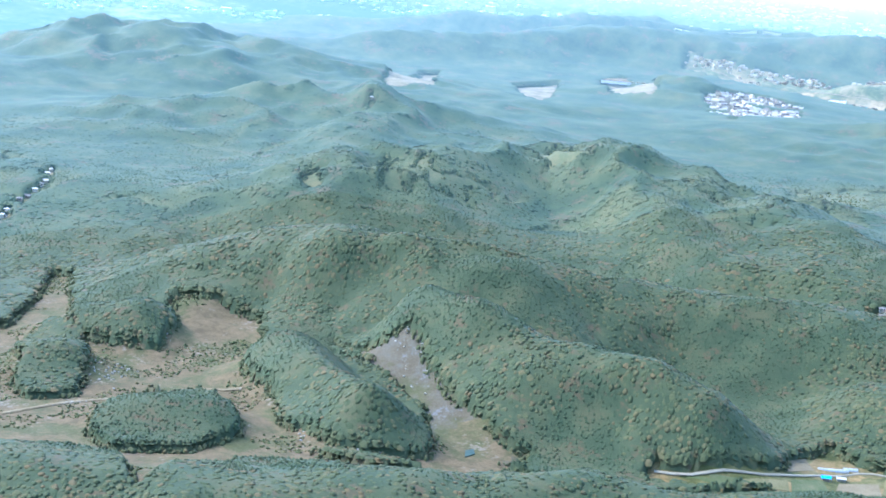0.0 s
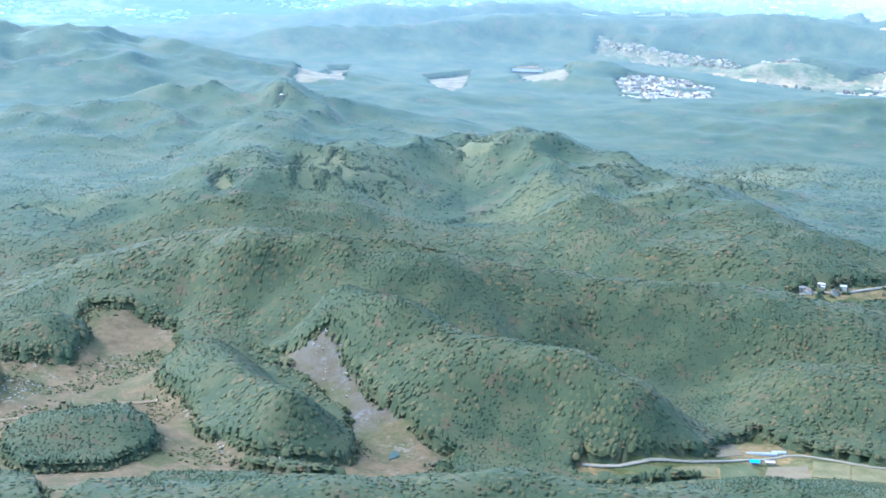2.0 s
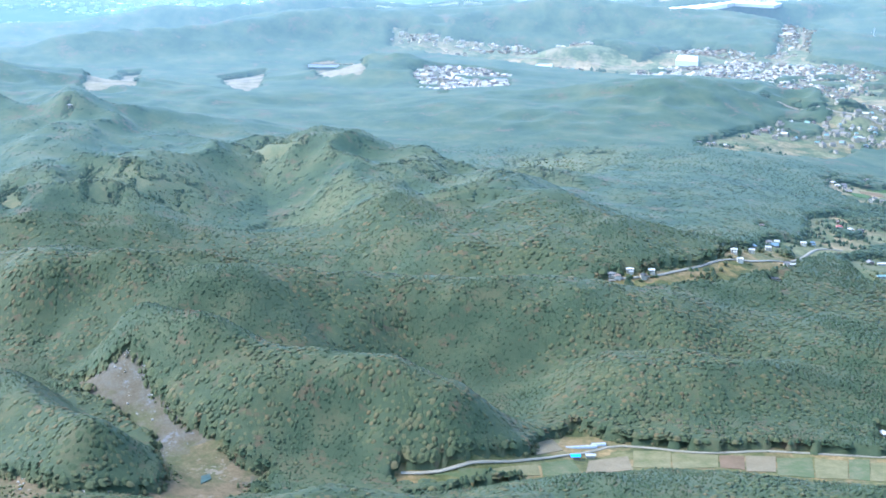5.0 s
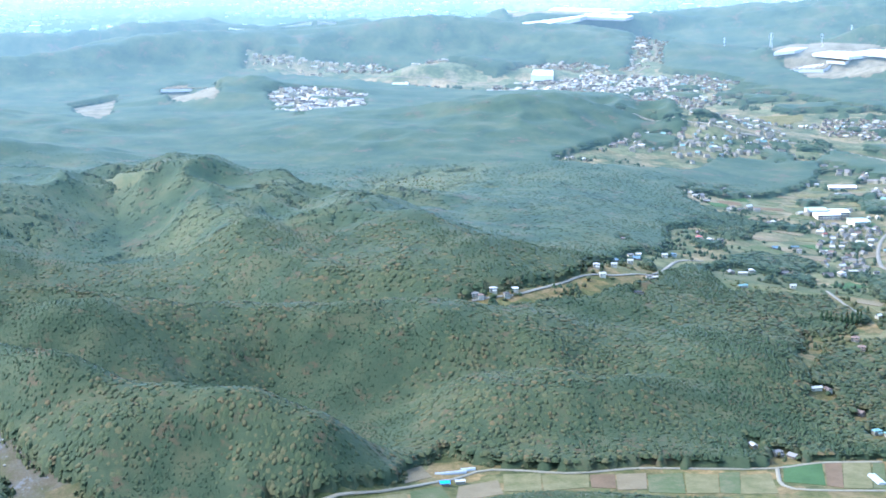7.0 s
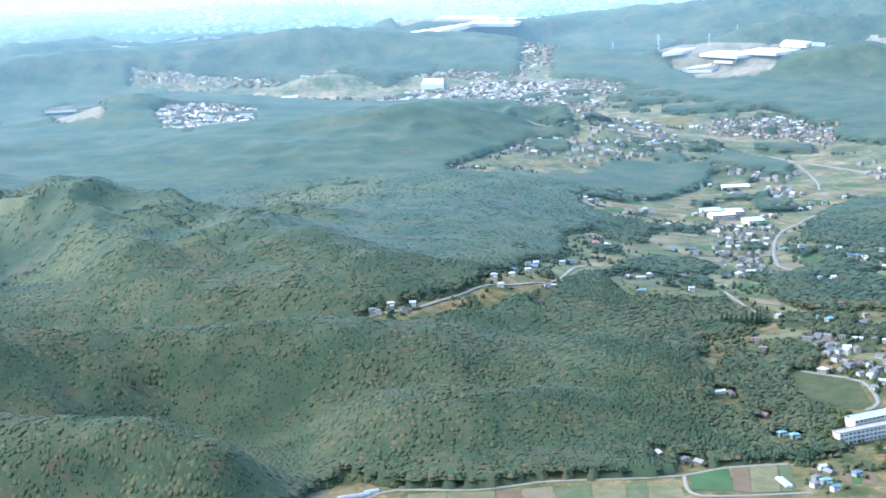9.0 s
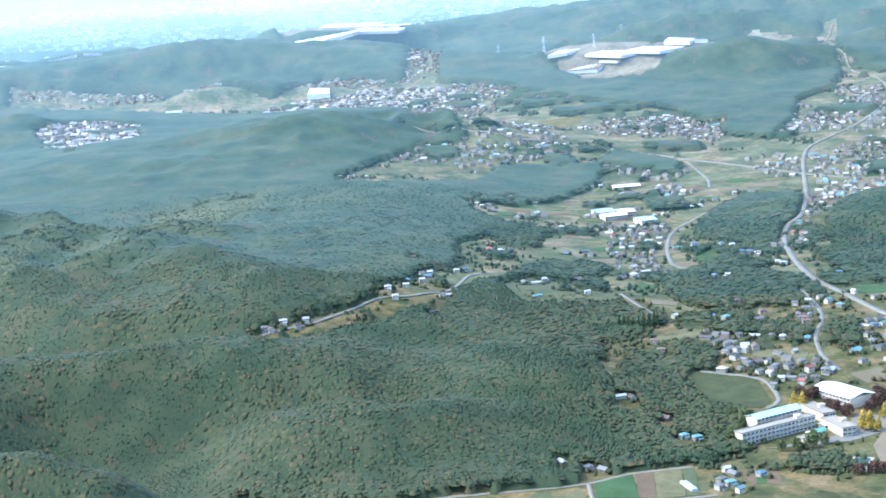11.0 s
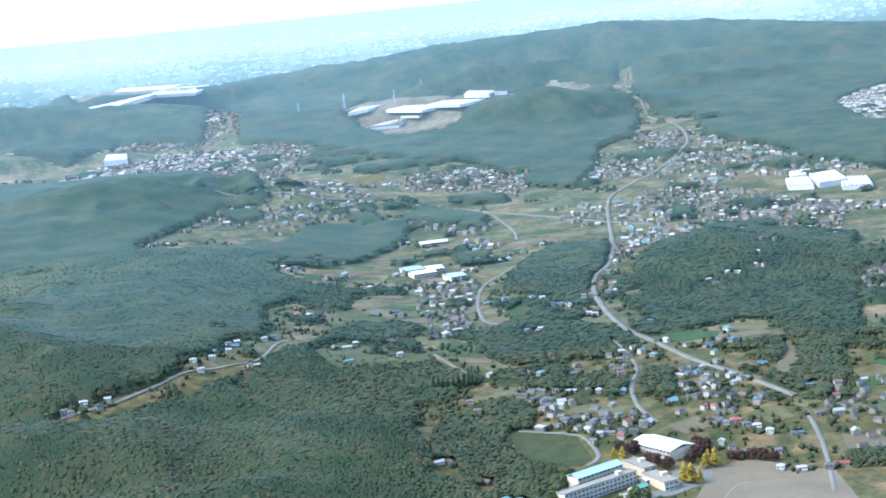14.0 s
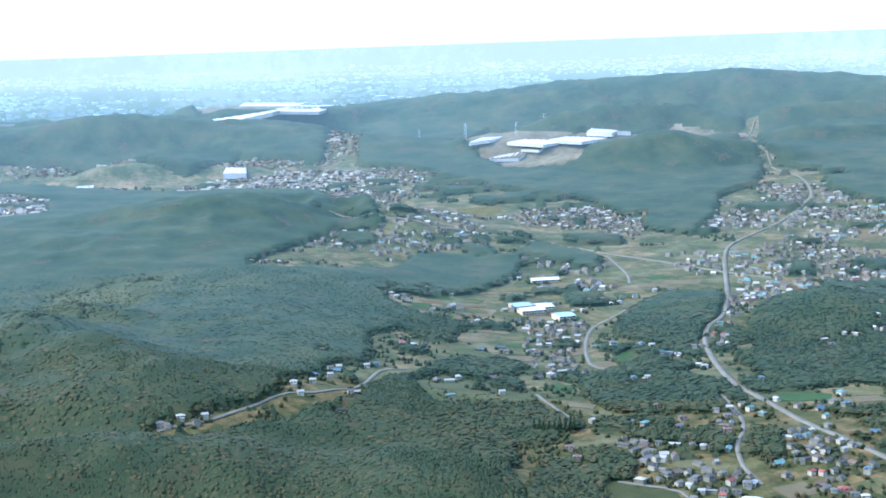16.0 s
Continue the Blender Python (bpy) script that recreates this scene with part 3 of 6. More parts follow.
HOUSES["garden_quarter_east"] = [(547, 1516, "b"), (510, 1475, "r"), (516, 1464, "g"), (523, 1457, "w"), (529, 1441, "w"), (597, 1627, "b"), (612, 1540, "b"), (634, 1530, "n"), (619, 1500, "r"), (600, 1476, "n"), (549, 1428, "b"), (516, 1391, "g"), (490, 1401, "g"), (484, 1417, "d"), (480, 1432, "w"), (502, 1352, "w"), (516, 1341, "w"), (550, 1339, "r"), (496, 1495, "n"), (501, 1474, "g"), (538, 1336, "g"), (588, 1467, "g")]
HOUSES["field_farm"] = [(232, 1456, "w"), (243, 1458, "n"), (271, 1374, "t"), (281, 1368, "t"), (275, 1257, "g"), (280, 1248, "t"), (288, 1272, "g"), (283, 1230, "b"), (285, 1281, "w"), (270, 1241, "g"), (162, 1337, "w"), (180, 1317, "g"), (192, 1311, "g"), (265, 1419, "n"), (308, 1263, "b")]
HOUSES["hamlet"] = [(-85, 1632, "g"), (-67, 1645, "w"), (-53, 1638, "d"), (-45, 1654, "w"), (-79, 1629, "n"), (41, 1760, "w"), (47, 1735, "w"), (67, 1866, "b"), (61, 1786, "w"), (84, 1906, "g"), (91, 1901, "b"), (82, 1865, "w"), (94, 1916, "w"), (98, 1762, "g"), (126, 1939, "w"), (137, 1954, "b"), (79, 2000, "n"), (85, 1706, "d"), (184, 2157, "n"), (181, 2107, "r"), (195, 2106, "w"), (209, 2112, "d"), (104, 1769, "w")]
HOUSES["ridge_hamlet"] = [(200, 1894, "g"), (214, 1896, "w"), (226, 1915, "w"), (205, 1815, "t"), (267, 1933, "g"), (265, 1846, "w"), (320, 1947, "d"), (337, 1953, "g"), (357, 1987, "w"), (369, 1993, "g"), (383, 1977, "d"), (280, 2112, "b"), (307, 2132, "b"), (308, 2099, "g"), (338, 2106, "g"), (345, 2093, "g"), (361, 2069, "g"), (381, 2193, "g"), (371, 2154, "w"), (364, 2249, "r"), (380, 2317, "d"), (363, 2180, "b"), (354, 2194, "g")]
HOUSES["market_quarter"] = [(437, 2476, "g"), (361, 2340, "g"), (452, 2407, "w"), (465, 2405, "w"), (513, 2493, "g"), (519, 2456, "w"), (543, 2500, "g"), (531, 2457, "w"), (564, 2504, "b"), (492, 2490, "g"), (604, 2544, "w"), (629, 2542, "g"), (428, 2139, "t"), (452, 2142, "b"), (486, 2134, "b"), (496, 2120, "w"), (496, 2069, "b"), (506, 2063, "g"), (512, 2048, "w"), (445, 1931, "w"), (430, 1934, "b"), (261, 2568, "b"), (256, 2601, "g")]
HOUSES["upland_houses"] = [(249, 2406, "g"), (267, 2416, "g"), (209, 2508, "w"), (219, 2498, "g"), (223, 2474, "g"), (193, 2542, "g"), (425, 2725, "w"), (410, 2723, "g"), (514, 2803, "w"), (527, 2833, "w"), (304, 2329, "w"), (296, 2314, "g"), (276, 3061, "w"), (312, 3070, "w"), (280, 3024, "t"), (387, 3059, "w"), (406, 3111, "w"), (427, 3126, "b"), (350, 3101, "g"), (293, 2964, "b"), (303, 2980, "g"), (295, 2567, "w")]
HOUSES["river_row"] = [(263, 2616, "g"), (219, 2530, "g"), (204, 2532, "w"), (257, 2429, "g"), (271, 2427, "g"), (-1, 2775, "g"), (15, 2770, "g"), (43, 2770, "w"), (76, 2890, "g"), (94, 2926, "g"), (128, 3004, "g"), (109, 2979, "w"), (24, 2778, "g"), (289, 3061, "w"), (274, 3056, "w"), (307, 3065, "w"), (316, 3053, "t"), (353, 3069, "w"), (408, 3109, "w"), (422, 3114, "w"), (379, 3057, "w"), (362, 3029, "g"), (234, 2883, "g")]
HOUSES["road_houses"] = [(611, 2212, "t"), (589, 2162, "r"), (599, 2155, "r"), (588, 2124, "g"), (590, 2107, "w"), (578, 2101, "g"), (524, 1974, "w"), (519, 1983, "w"), (512, 2052, "w"), (500, 2072, "g"), (505, 2063, "b"), (544, 2094, "g"), (554, 2095, "g"), (566, 1892, "b"), (642, 2266, "g"), (669, 2303, "w"), (712, 2424, "w"), (737, 2466, "g"), (731, 2408, "g"), (664, 2251, "g"), (657, 2290, "n"), (768, 2507, "g"), (729, 2498, "w")]
HOUSES["east_quarter"] = [(742, 2109, "w"), (757, 2109, "w"), (787, 2120, "w"), (796, 2116, "g"), (710, 2094, "w"), (709, 2064, "g"), (810, 2168, "w"), (841, 2236, "g"), (859, 2232, "g"), (891, 2443, "w"), (909, 2524, "r"), (930, 2528, "g"), (977, 2602, "g"), (1000, 2610, "n"), (998, 2559, "g"), (997, 2511, "r"), (1046, 2565, "n"), (960, 2452, "g"), (964, 2402, "g"), (1052, 2508, "n"), (1010, 2453, "w"), (968, 2278, "w"), (919, 2584, "g")]
HOUSES["north_quarter"] = [(895, 2810, "g"), (910, 2798, "g"), (902, 2724, "g"), (922, 2733, "g"), (951, 2757, "g"), (932, 2669, "g"), (866, 2706, "g"), (867, 2633, "w"), (885, 2613, "g"), (880, 2547, "g"), (944, 2815, "b"), (980, 2782, "g"), (981, 2730, "n"), (974, 2659, "w"), (1013, 2727, "g"), (892, 2867, "g"), (918, 2901, "g"), (938, 2877, "g"), (867, 2832, "g"), (871, 2887, "w"), (975, 2844, "g"), (946, 2655, "g")]
HOUSES["west_valley"] = [(-1171, 1764, "w"), (-1148, 1723, "w"), (-1144, 1706, "g"), (-1137, 1682, "w"), (-1132, 1660, "g"), (-1126, 1605, "w"), (-1121, 1588, "w"), (-988, 2448, "w"), (-1186, 1796, "w"), (-1134, 1643, "g"), (-1421, 2202, "w")]
HOUSES["far_road_quarter"] = [(1108, 3304, "g"), (1130, 3318, "g"), (1138, 3274, "b"), (1164, 3280, "g"), (1181, 3261, "g"), (1185, 3206, "g"), (1215, 3222, "g"), (1243, 3231, "g"), (1241, 3158, "b"), (1222, 3066, "g"), (1129, 3641, "w"), (1119, 3557, "g"), (1149, 3569, "g"), (1141, 3732, "g"), (1060, 3534, "g"), (943, 3261, "g"), (915, 3219, "g"), (960, 3278, "w"), (927, 3312, "g"), (974, 3261, "g"), (1214, 3873, "w")]
FIELDS = []
FIELDS.append(("grass", [(-193, 1153), (-172, 1162), (-155, 1167), (-154, 1153)]))
FIELDS.append(("stubble", [(-152, 1158), (-151, 1168), (-117, 1193), (-113, 1175)]))
FIELDS.append(("grass", [(-111, 1175), (-115, 1197), (-92, 1219), (-81, 1186)]))
FIELDS.append(("tilled", [(-120, 1209), (-122, 1250), (-112, 1270), (-101, 1240)]))
FIELDS.append(("tilled", [(-79, 1186), (-79, 1224), (-49, 1245), (-43, 1205)]))
FIELDS.append(("stubble", [(-43, 1213), (-45, 1258), (-15, 1259), (-14, 1214)]))
FIELDS.append(("stubble", [(-12, 1214), (-14, 1255), (23, 1259), (23, 1229)]))
FIELDS.append(("red", [(25, 1229), (24, 1259), (44, 1262), (44, 1228)]))
FIELDS.append(("tilled", [(45, 1224), (45, 1262), (69, 1265), (68, 1227)]))
FIELDS.append(("grass", [(69, 1219), (70, 1261), (98, 1268), (97, 1217)]))
FIELDS.append(("stubble", [(98, 1217), (100, 1267), (126, 1265), (123, 1219)]))
FIELDS.append(("grass", [(124, 1219), (127, 1269), (144, 1272), (139, 1217)]))
FIELDS.append(("stubble", [(139, 1217), (144, 1263), (168, 1269), (168, 1218)]))
FIELDS.append(("crop", [(176, 1248), (181, 1290), (213, 1298), (207, 1239)]))
FIELDS.append(("red", [(208, 1239), (215, 1297), (229, 1299), (220, 1233)]))
FIELDS.append(("stubble", [(220, 1232), (230, 1299), (252, 1299), (242, 1233)]))
FIELDS.append(("grass", [(243, 1233), (254, 1299), (263, 1297), (252, 1231)]))
FIELDS.append(("red", [(294, 1264), (299, 1285), (309, 1283), (298, 1238)]))
FIELDS.append(("crop", [(300, 1246), (308, 1278), (315, 1277), (307, 1244)]))
FIELDS.append(("red", [(308, 1244), (315, 1276), (324, 1270), (317, 1237)]))
FIELDS.append(("darkcrop", [(311, 1532), (324, 1534), (342, 1517), (368, 1501), (366, 1445), (352, 1431), (322, 1447), (309, 1468)]))
FIELDS.append(("grass", [(434, 2045), (467, 2088), (472, 2062), (439, 2014)]))
FIELDS.append(("crop", [(433, 2066), (462, 2110), (473, 2082), (436, 2032)]))
FIELDS.append(("stubble", [(374, 1573), (399, 1585), (434, 1562), (425, 1543), (382, 1562)]))
FIELDS.append(("tilled", [(593, 1587), (661, 1716), (649, 1650), (600, 1562)]))
FIELDS.append(("stubble", [(785, 2736), (837, 2747), (870, 2671), (808, 2627)]))
FIELDS.append(("grass", [(697, 2774), (737, 2776), (760, 2719), (725, 2699)]))
FIELDS.append(("tilled", [(1099, 3111), (1190, 3085), (1201, 3003), (1075, 2959)]))
FIELDS.append(("stubble", [(1371, 4054), (1476, 4138), (1429, 3972), (1359, 3975)]))
FIELDS.append(("stubble", [(445, 3722), (550, 3741), (530, 3611), (412, 3362)]))
FIELDS.append(("stubble", [(513, 2681), (557, 2714), (571, 2650), (528, 2621)]))
FIELDS.append(("grass", [(261, 2141), (302, 2076), (268, 2037), (231, 2075)]))
YARDS = [[(451, 1380), (490, 1388), (540, 1329), (520, 1225), (440, 1235), (404, 1262), (413, 1312)], [(330, 1330), (400, 1330), (440, 1350), (455, 1385), (425, 1395), (405, 1340)], [(335, 1330), (420, 1330), (470, 1440), (410, 1470), (330, 1400)]]
EARTH = ("quarry", "river_strip", "bare_west", "bare_mid", "bare_east", "works_yard", "west_works_yard")
MEADOW = ("meadow_a", "meadow_b", "meadow_c", "meadow_d", "meadow_e", "meadow_f", "meadow_g", "meadow_h", "meadow_i", "hamlet_meadow")


def inside(outline, x, y):
    hit = np.zeros(x.shape, bool)
    (ax, ay) = outline[-1]
    for bx, by in outline:
        cross = ((ay > y) != (by > y)) & (x < (bx - ax) * (y - ay) / (by - ay + 1e-9) + ax)
        hit ^= cross
        ax, ay = bx, by
    return hit


def curve_points(points, step=12.0):
    """Points along a smooth line through the given ones."""
    p = [np.array(q, float) for q in points]
    p = [2 * p[0] - p[1]] + p + [2 * p[-1] - p[-2]]
    out = []
    for a, b, c, d in zip(p[:-3], p[1:-2], p[2:-1], p[3:]):
        n = max(2, int(np.hypot(*(c - b)) / step))
        for u in np.linspace(0, 1, n, endpoint=False):
            out.append(0.5 * (2 * b + (c - a) * u + (2 * a - 5 * b + 4 * c - d) * u ** 2 + (3 * b - a - 3 * c + d) * u ** 3))
    return np.array(out + [p[-2]])


# A coarse plan of the ground kept clear of wood round houses and along roads.
CELL = 5.0
CLEAR = np.zeros((700, 900), bool)


def keep_clear(x, y, reach):
    n = int(math.ceil(reach / CELL))
    for i in range(-n, n + 1):
        for j in range(-n, n + 1):
            if math.hypot(i, j) * CELL <= reach:
                row, column = int((x + 1400) / CELL) + i, int((y - 700) / CELL) + j
                if 0 <= row < CLEAR.shape[0] and 0 <= column < CLEAR.shape[1]:
                    CLEAR[row, column] = True


for rows in HOUSES.values():
    for hx, hy, _ in rows:
        away = math.hypot(hx, hy)
        for back in (0, 10, 20):
            keep_clear(hx * (1 - back / away), hy * (1 - back / away), 9.0)
for name, (width, points) in ROADS.items():
    for rx, ry in curve_points(points, 6.0):
        away = math.hypot(rx, ry)
        for back in (0, 7, 14):
            keep_clear(rx * (1 - back / away), ry * (1 - back / away), width / 2 + 4.0)


cell_x, cell_y = np.meshgrid(-1400 + CELL * (np.arange(CLEAR.shape[0]) + 0.5), 700 + CELL * (np.arange(CLEAR.shape[1]) + 0.5), indexing="ij")
for outline in [o for _, o in FIELDS] + YARDS:
    CLEAR |= inside(outline, cell_x, cell_y)


def cleared(x, y):
    i = np.clip(((x + 1400) / CELL).astype(int), 0, CLEAR.shape[0] - 1)
    j = np.clip(((y - 700) / CELL).astype(int), 0, CLEAR.shape[1] - 1)
    return CLEAR[i, j]


def young_growth(x, y):
    """How far low young growth replaces the tall wood, 0 to 1: round the hill meadows and on the crests of the spurs there."""
    d = np.hypot(x, y)
    crest = smooth(0.16, 0.02, np.abs(wave_noise(x, y, 95, 6, 2))) * smooth(-0.05, 0.4, wave_noise(x, y, 170, 44, 3))
    crest = crest * smooth(1760, 1880, d) * smooth(2700, 2450, d) * smooth(60, -80, x)
    share = np.zeros(x.shape)
    part_of = (d > 1650) & (d < 2750) & (x < 0)
    px, py = x[part_of] + 18 * wave_noise(x[part_of], y[part_of], 60, 14, 3), y[part_of] + 18 * wave_noise(x[part_of], y[part_of], 60, 15, 3)
    ring = np.zeros(px.shape)
    for k in range(12):
        reach = 18 if k % 2 else 42
        qx, qy = px + reach * math.cos(k * math.pi / 6), py + reach * 1.5 * math.sin(k * math.pi / 6)
        hit = np.zeros(px.shape, bool)
        for name in MEADOW:
            if name.startswith("meadow"):
                hit |= inside(OPEN[name], qx, qy)
        ring += hit / 12
    share[part_of] = ring
    return np.clip(np.maximum(share * 1.5, 0.8 * crest), 0, 1)


def cover(x, y):
    """0 wood, 1 bare earth, 2 scree, 3 meadow, 4 valley floor, 5 far plain."""
    sx = x + 9 * wave_noise(x, y, 50, 8, 3)
    sy = y + 9 * wave_noise(x, y, 50, 9, 3)
    c = np.zeros(x.shape, int)
    away = 1 + 36 / np.hypot(x, y)
    for name, outline in OPEN.items():
        kind = 1 if name in EARTH else 3 if name in MEADOW else 2 if name == "scree" else 4
        if kind == 3:
            mx, my = x + 30 * wave_noise(x, y, 90, 14, 3), y + 30 * wave_noise(x, y, 90, 15, 3)
            c[(inside(outline, mx, my) | inside(outline, mx * away, my * away)) & (wave_noise(x, y, 45, 16, 3) > -0.12)] = kind
        else:
            c[inside(outline, sx, sy) | inside(outline, sx * away, sy * away)] = kind
    for outline in WOODS.values():
        c[inside(outline, sx, sy)] = 0
    d = np.hypot(x, y)
    c[(c == 4) & (d > 2350) & (d < 4600) & (wave_noise(x, y, 110, 33, 3) > 0.42)] = 0
    c[(c == 4) & (d > 1250) & (d <= 2350) & (x > 100) & (wave_noise(x, y, 75, 34, 3) > 0.36)] = 0
    c[(c == 0) & cleared(x, y)] = 4
    side = np.degrees(np.arctan2(x, y))
    rim = np.interp(side, (-29, -27.5, -15, -12), (4300, 6000, 7500, 8600))
    plain = d > rim * (1 + 0.1 * wave_noise(x, y, 1500, 12, 3))
    plain[plain] = land(x[plain], y[plain]) < 42
    c[plain] = 5
    return c


def lie_of(x, y):
    """The upward direction of the hillside at each place."""
    reach = 9.0
    sx, sy = (land(x + reach, y) - land(x - reach, y)) / (2 * reach), (land(x, y + reach) - land(x, y - reach)) / (2 * reach)
    up = np.stack([-sx, -sy, np.ones_like(sx)], -1)
    return up / np.linalg.norm(up, axis=-1, keepdims=True)


def mesh_from(name, verts, faces, materials, index=None, smooth_shade=False, grown=None, lie=None):
    """A mesh from arrays of corners and of triangles or quads. grown: how far young growth and grass replace the wood, and lie: the hillside's direction, at each corner."""
    me = bpy.data.meshes.new(name)
    faces = np.asarray(faces)
    n, k = faces.shape
    me.vertices.add(len(verts))
    me.vertices.foreach_set("co", np.asarray(verts, np.float32).ravel())
    me.loops.add(n * k)
    me.loops.foreach_set("vertex_index", faces.astype(np.int32).ravel())
    me.polygons.add(n)
    me.polygons.foreach_set("loop_start", np.arange(0, n * k, k, dtype=np.int32))
    for m in materials:
        me.materials.append(m)
    if index is not None:
        me.polygons.foreach_set("material_index", np.asarray(index, np.int32))
    me.polygons.foreach_set("use_smooth", np.full(n, smooth_shade, bool))
    me.update(calc_edges=True)
    me.validate()
    if grown is not None:
        me.attributes.new("young", "FLOAT", "POINT").data.foreach_set("value", np.asarray(grown, np.float32))
    if lie is not None:
        me.attributes.new("lie", "FLOAT_VECTOR", "POINT").data.foreach_set("vector", np.asarray(lie, np.float32).ravel())
    return me


# ---- the ground: one sheet to the horizon ----
def build_ground():
    fine = np.radians(np.linspace(-40, 32, 430))
    rest = np.radians(np.linspace(32, 320, 60)[1:-1])
    angle = np.concatenate([fine, rest])
    radius = np.concatenate([[1.0, 250, 500], np.geomspace(640, 5200, 270), np.geomspace(5300, 26000, 110), np.geomspace(30000, 160000, 14)])
    a, r = np.meshgrid(angle, radius)
    x, y = r * np.sin(a), r * np.cos(a)
    z = land(x, y)
    kind = cover(x, y)
    n, m = r.shape
    i, j = np.meshgrid(np.arange(n - 1), np.arange(m), indexing="ij")
    k = (j + 1) % m
    faces = np.stack([i * m + j, i * m + k, (i + 1) * m + k, (i + 1) * m + j], -1).reshape(-1, 4)
    wx, wy, wz = warp(x, y, z)
    verts = np.stack([wx, wy, wz], -1).reshape(-1, 3)
    far = r > BANDS[0]
    # Past the first band the ground takes the copies that emit haze.
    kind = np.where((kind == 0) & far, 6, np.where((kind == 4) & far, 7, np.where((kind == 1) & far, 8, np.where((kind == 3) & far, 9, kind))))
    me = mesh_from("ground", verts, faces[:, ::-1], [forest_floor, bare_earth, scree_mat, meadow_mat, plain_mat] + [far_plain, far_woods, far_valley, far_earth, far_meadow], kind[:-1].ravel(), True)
    tagged(new("ground", me), "wooded hills and valley floor of earth and grass", "ground", kind="structure")


build_ground()


# ---- woods ----
def crowns(x, y, z, size, height, profile, sides, rng, lie=None):
    """Many crowns in one mesh: stacked rings (height, width) with uneven corners under a tip, leaning with the hillside where its direction is given."""
    n, rings = len(x), len(profile)
    parts = []
    for u, w in profile:
        a = np.linspace(0, 2 * np.pi, sides, endpoint=False)[None, :] + rng.uniform(0, 6.28, (n, 1)) * 1.0
        jag = rng.uniform(0.78, 1.22, (n, sides))
        lift = rng.uniform(-0.02, 0.02, (n, sides))
        parts.append(np.stack([x[:, None] + np.cos(a) * jag * w * size[:, None], y[:, None] + np.sin(a) * jag * w * size[:, None],
                               z[:, None] + (u + lift) * height[:, None]], -1))
    tip = np.stack([x + rng.normal(0, 0.05, n) * size, y + rng.normal(0, 0.05, n) * size, z + height], -1)[:, None, :]
    verts = np.concatenate(parts + [tip], 1)
    if lie is not None:
        fall = -lie[:, :2] / lie[:, 2:]
        verts[..., 2] += (verts[..., 0] - x[:, None]) * fall[:, :1] + (verts[..., 1] - y[:, None]) * fall[:, 1:]
    per = rings * sides + 1
    tris = []
    for r in range(rings):
        for s in range(sides):
            a, b = r * sides + s, r * sides + (s + 1) % sides
            if r < rings - 1:
                c, d = a + sides, b + sides
                tris += [(a, b, d), (a, d, c)]
            else:
                tris.append((a, b, rings * sides))
    faces = (np.arange(n)[:, None, None] * per + np.array(tris)[None]).reshape(-1, 3)
    return verts.reshape(-1, 3), faces


def build_canopy():
    """The closed leaf roof of the woods: an uneven sheet some metres over the ground, down to it at the edges."""
    angle = np.radians(np.linspace(-38.5, 30.5, 470))
    radius = np.concatenate([np.geomspace(790, 5000, 300), np.geomspace(5050, 8600, 60)])
    a, r = np.meshgrid(angle, radius)
    x, y = r * np.sin(a), r * np.cos(a)
    wood = cover(x, y) == 0
    top = 7.6 + 0.4 * smooth(1700, 2100, r) + 0.3 * smooth(100, -200, x) + 0.5 * wave_noise(x, y, 22, 51, 2) + 1.25 * wave_noise(x, y, 60, 23, 2)
    top = top + smooth(2600, 2900, r) * (2.0 + 1.6 * wave_noise(x, y, 26, 52, 2))
    top = top * (1 - 0.4 * smooth(120, 260, x) * smooth(2500, 2200, r))
    young = young_growth(x, y)
    z = land(x, y) + np.where(wood, top * (1 - 0.75 * young) + np.maximum(r - 3200, 0) * 0.003, -1.5)
    lie = lie_of(x, y).reshape(-1, 3)
    n, m = r.shape
    i, j = np.meshgrid(np.arange(n - 1), np.arange(m - 1), indexing="ij")
    faces = np.stack([i * m + j, (i + 1) * m + j, (i + 1) * m + j + 1, i * m + j + 1], -1).reshape(-1, 4)
    some = wood[:-1, :-1] | wood[1:, :-1] | wood[1:, 1:] | wood[:-1, 1:]
    band = np.searchsorted(BANDS, r[:-1, :-1])
    verts = np.stack(warp(x, y, z), -1).reshape(-1, 3)
    for number in range(len(BANDS) + 1):
        keep = (some & (band == number)).ravel()
        used, flat = np.unique(faces[keep], return_inverse=True)
        # Bands past the first use far_canopy, with haze painted into its emission.
        near = number == 0
        name = "woodland_canopy" if near else "backdrop"
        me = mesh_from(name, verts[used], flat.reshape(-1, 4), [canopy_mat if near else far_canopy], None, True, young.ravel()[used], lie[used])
        tagged(new(name, me), "closed green and russet canopy of the hill woods" if near else "blue hazy wooded hills in the distance", "wood" if near else "backdrop", kind="stuff" if near else "structure")


build_canopy()


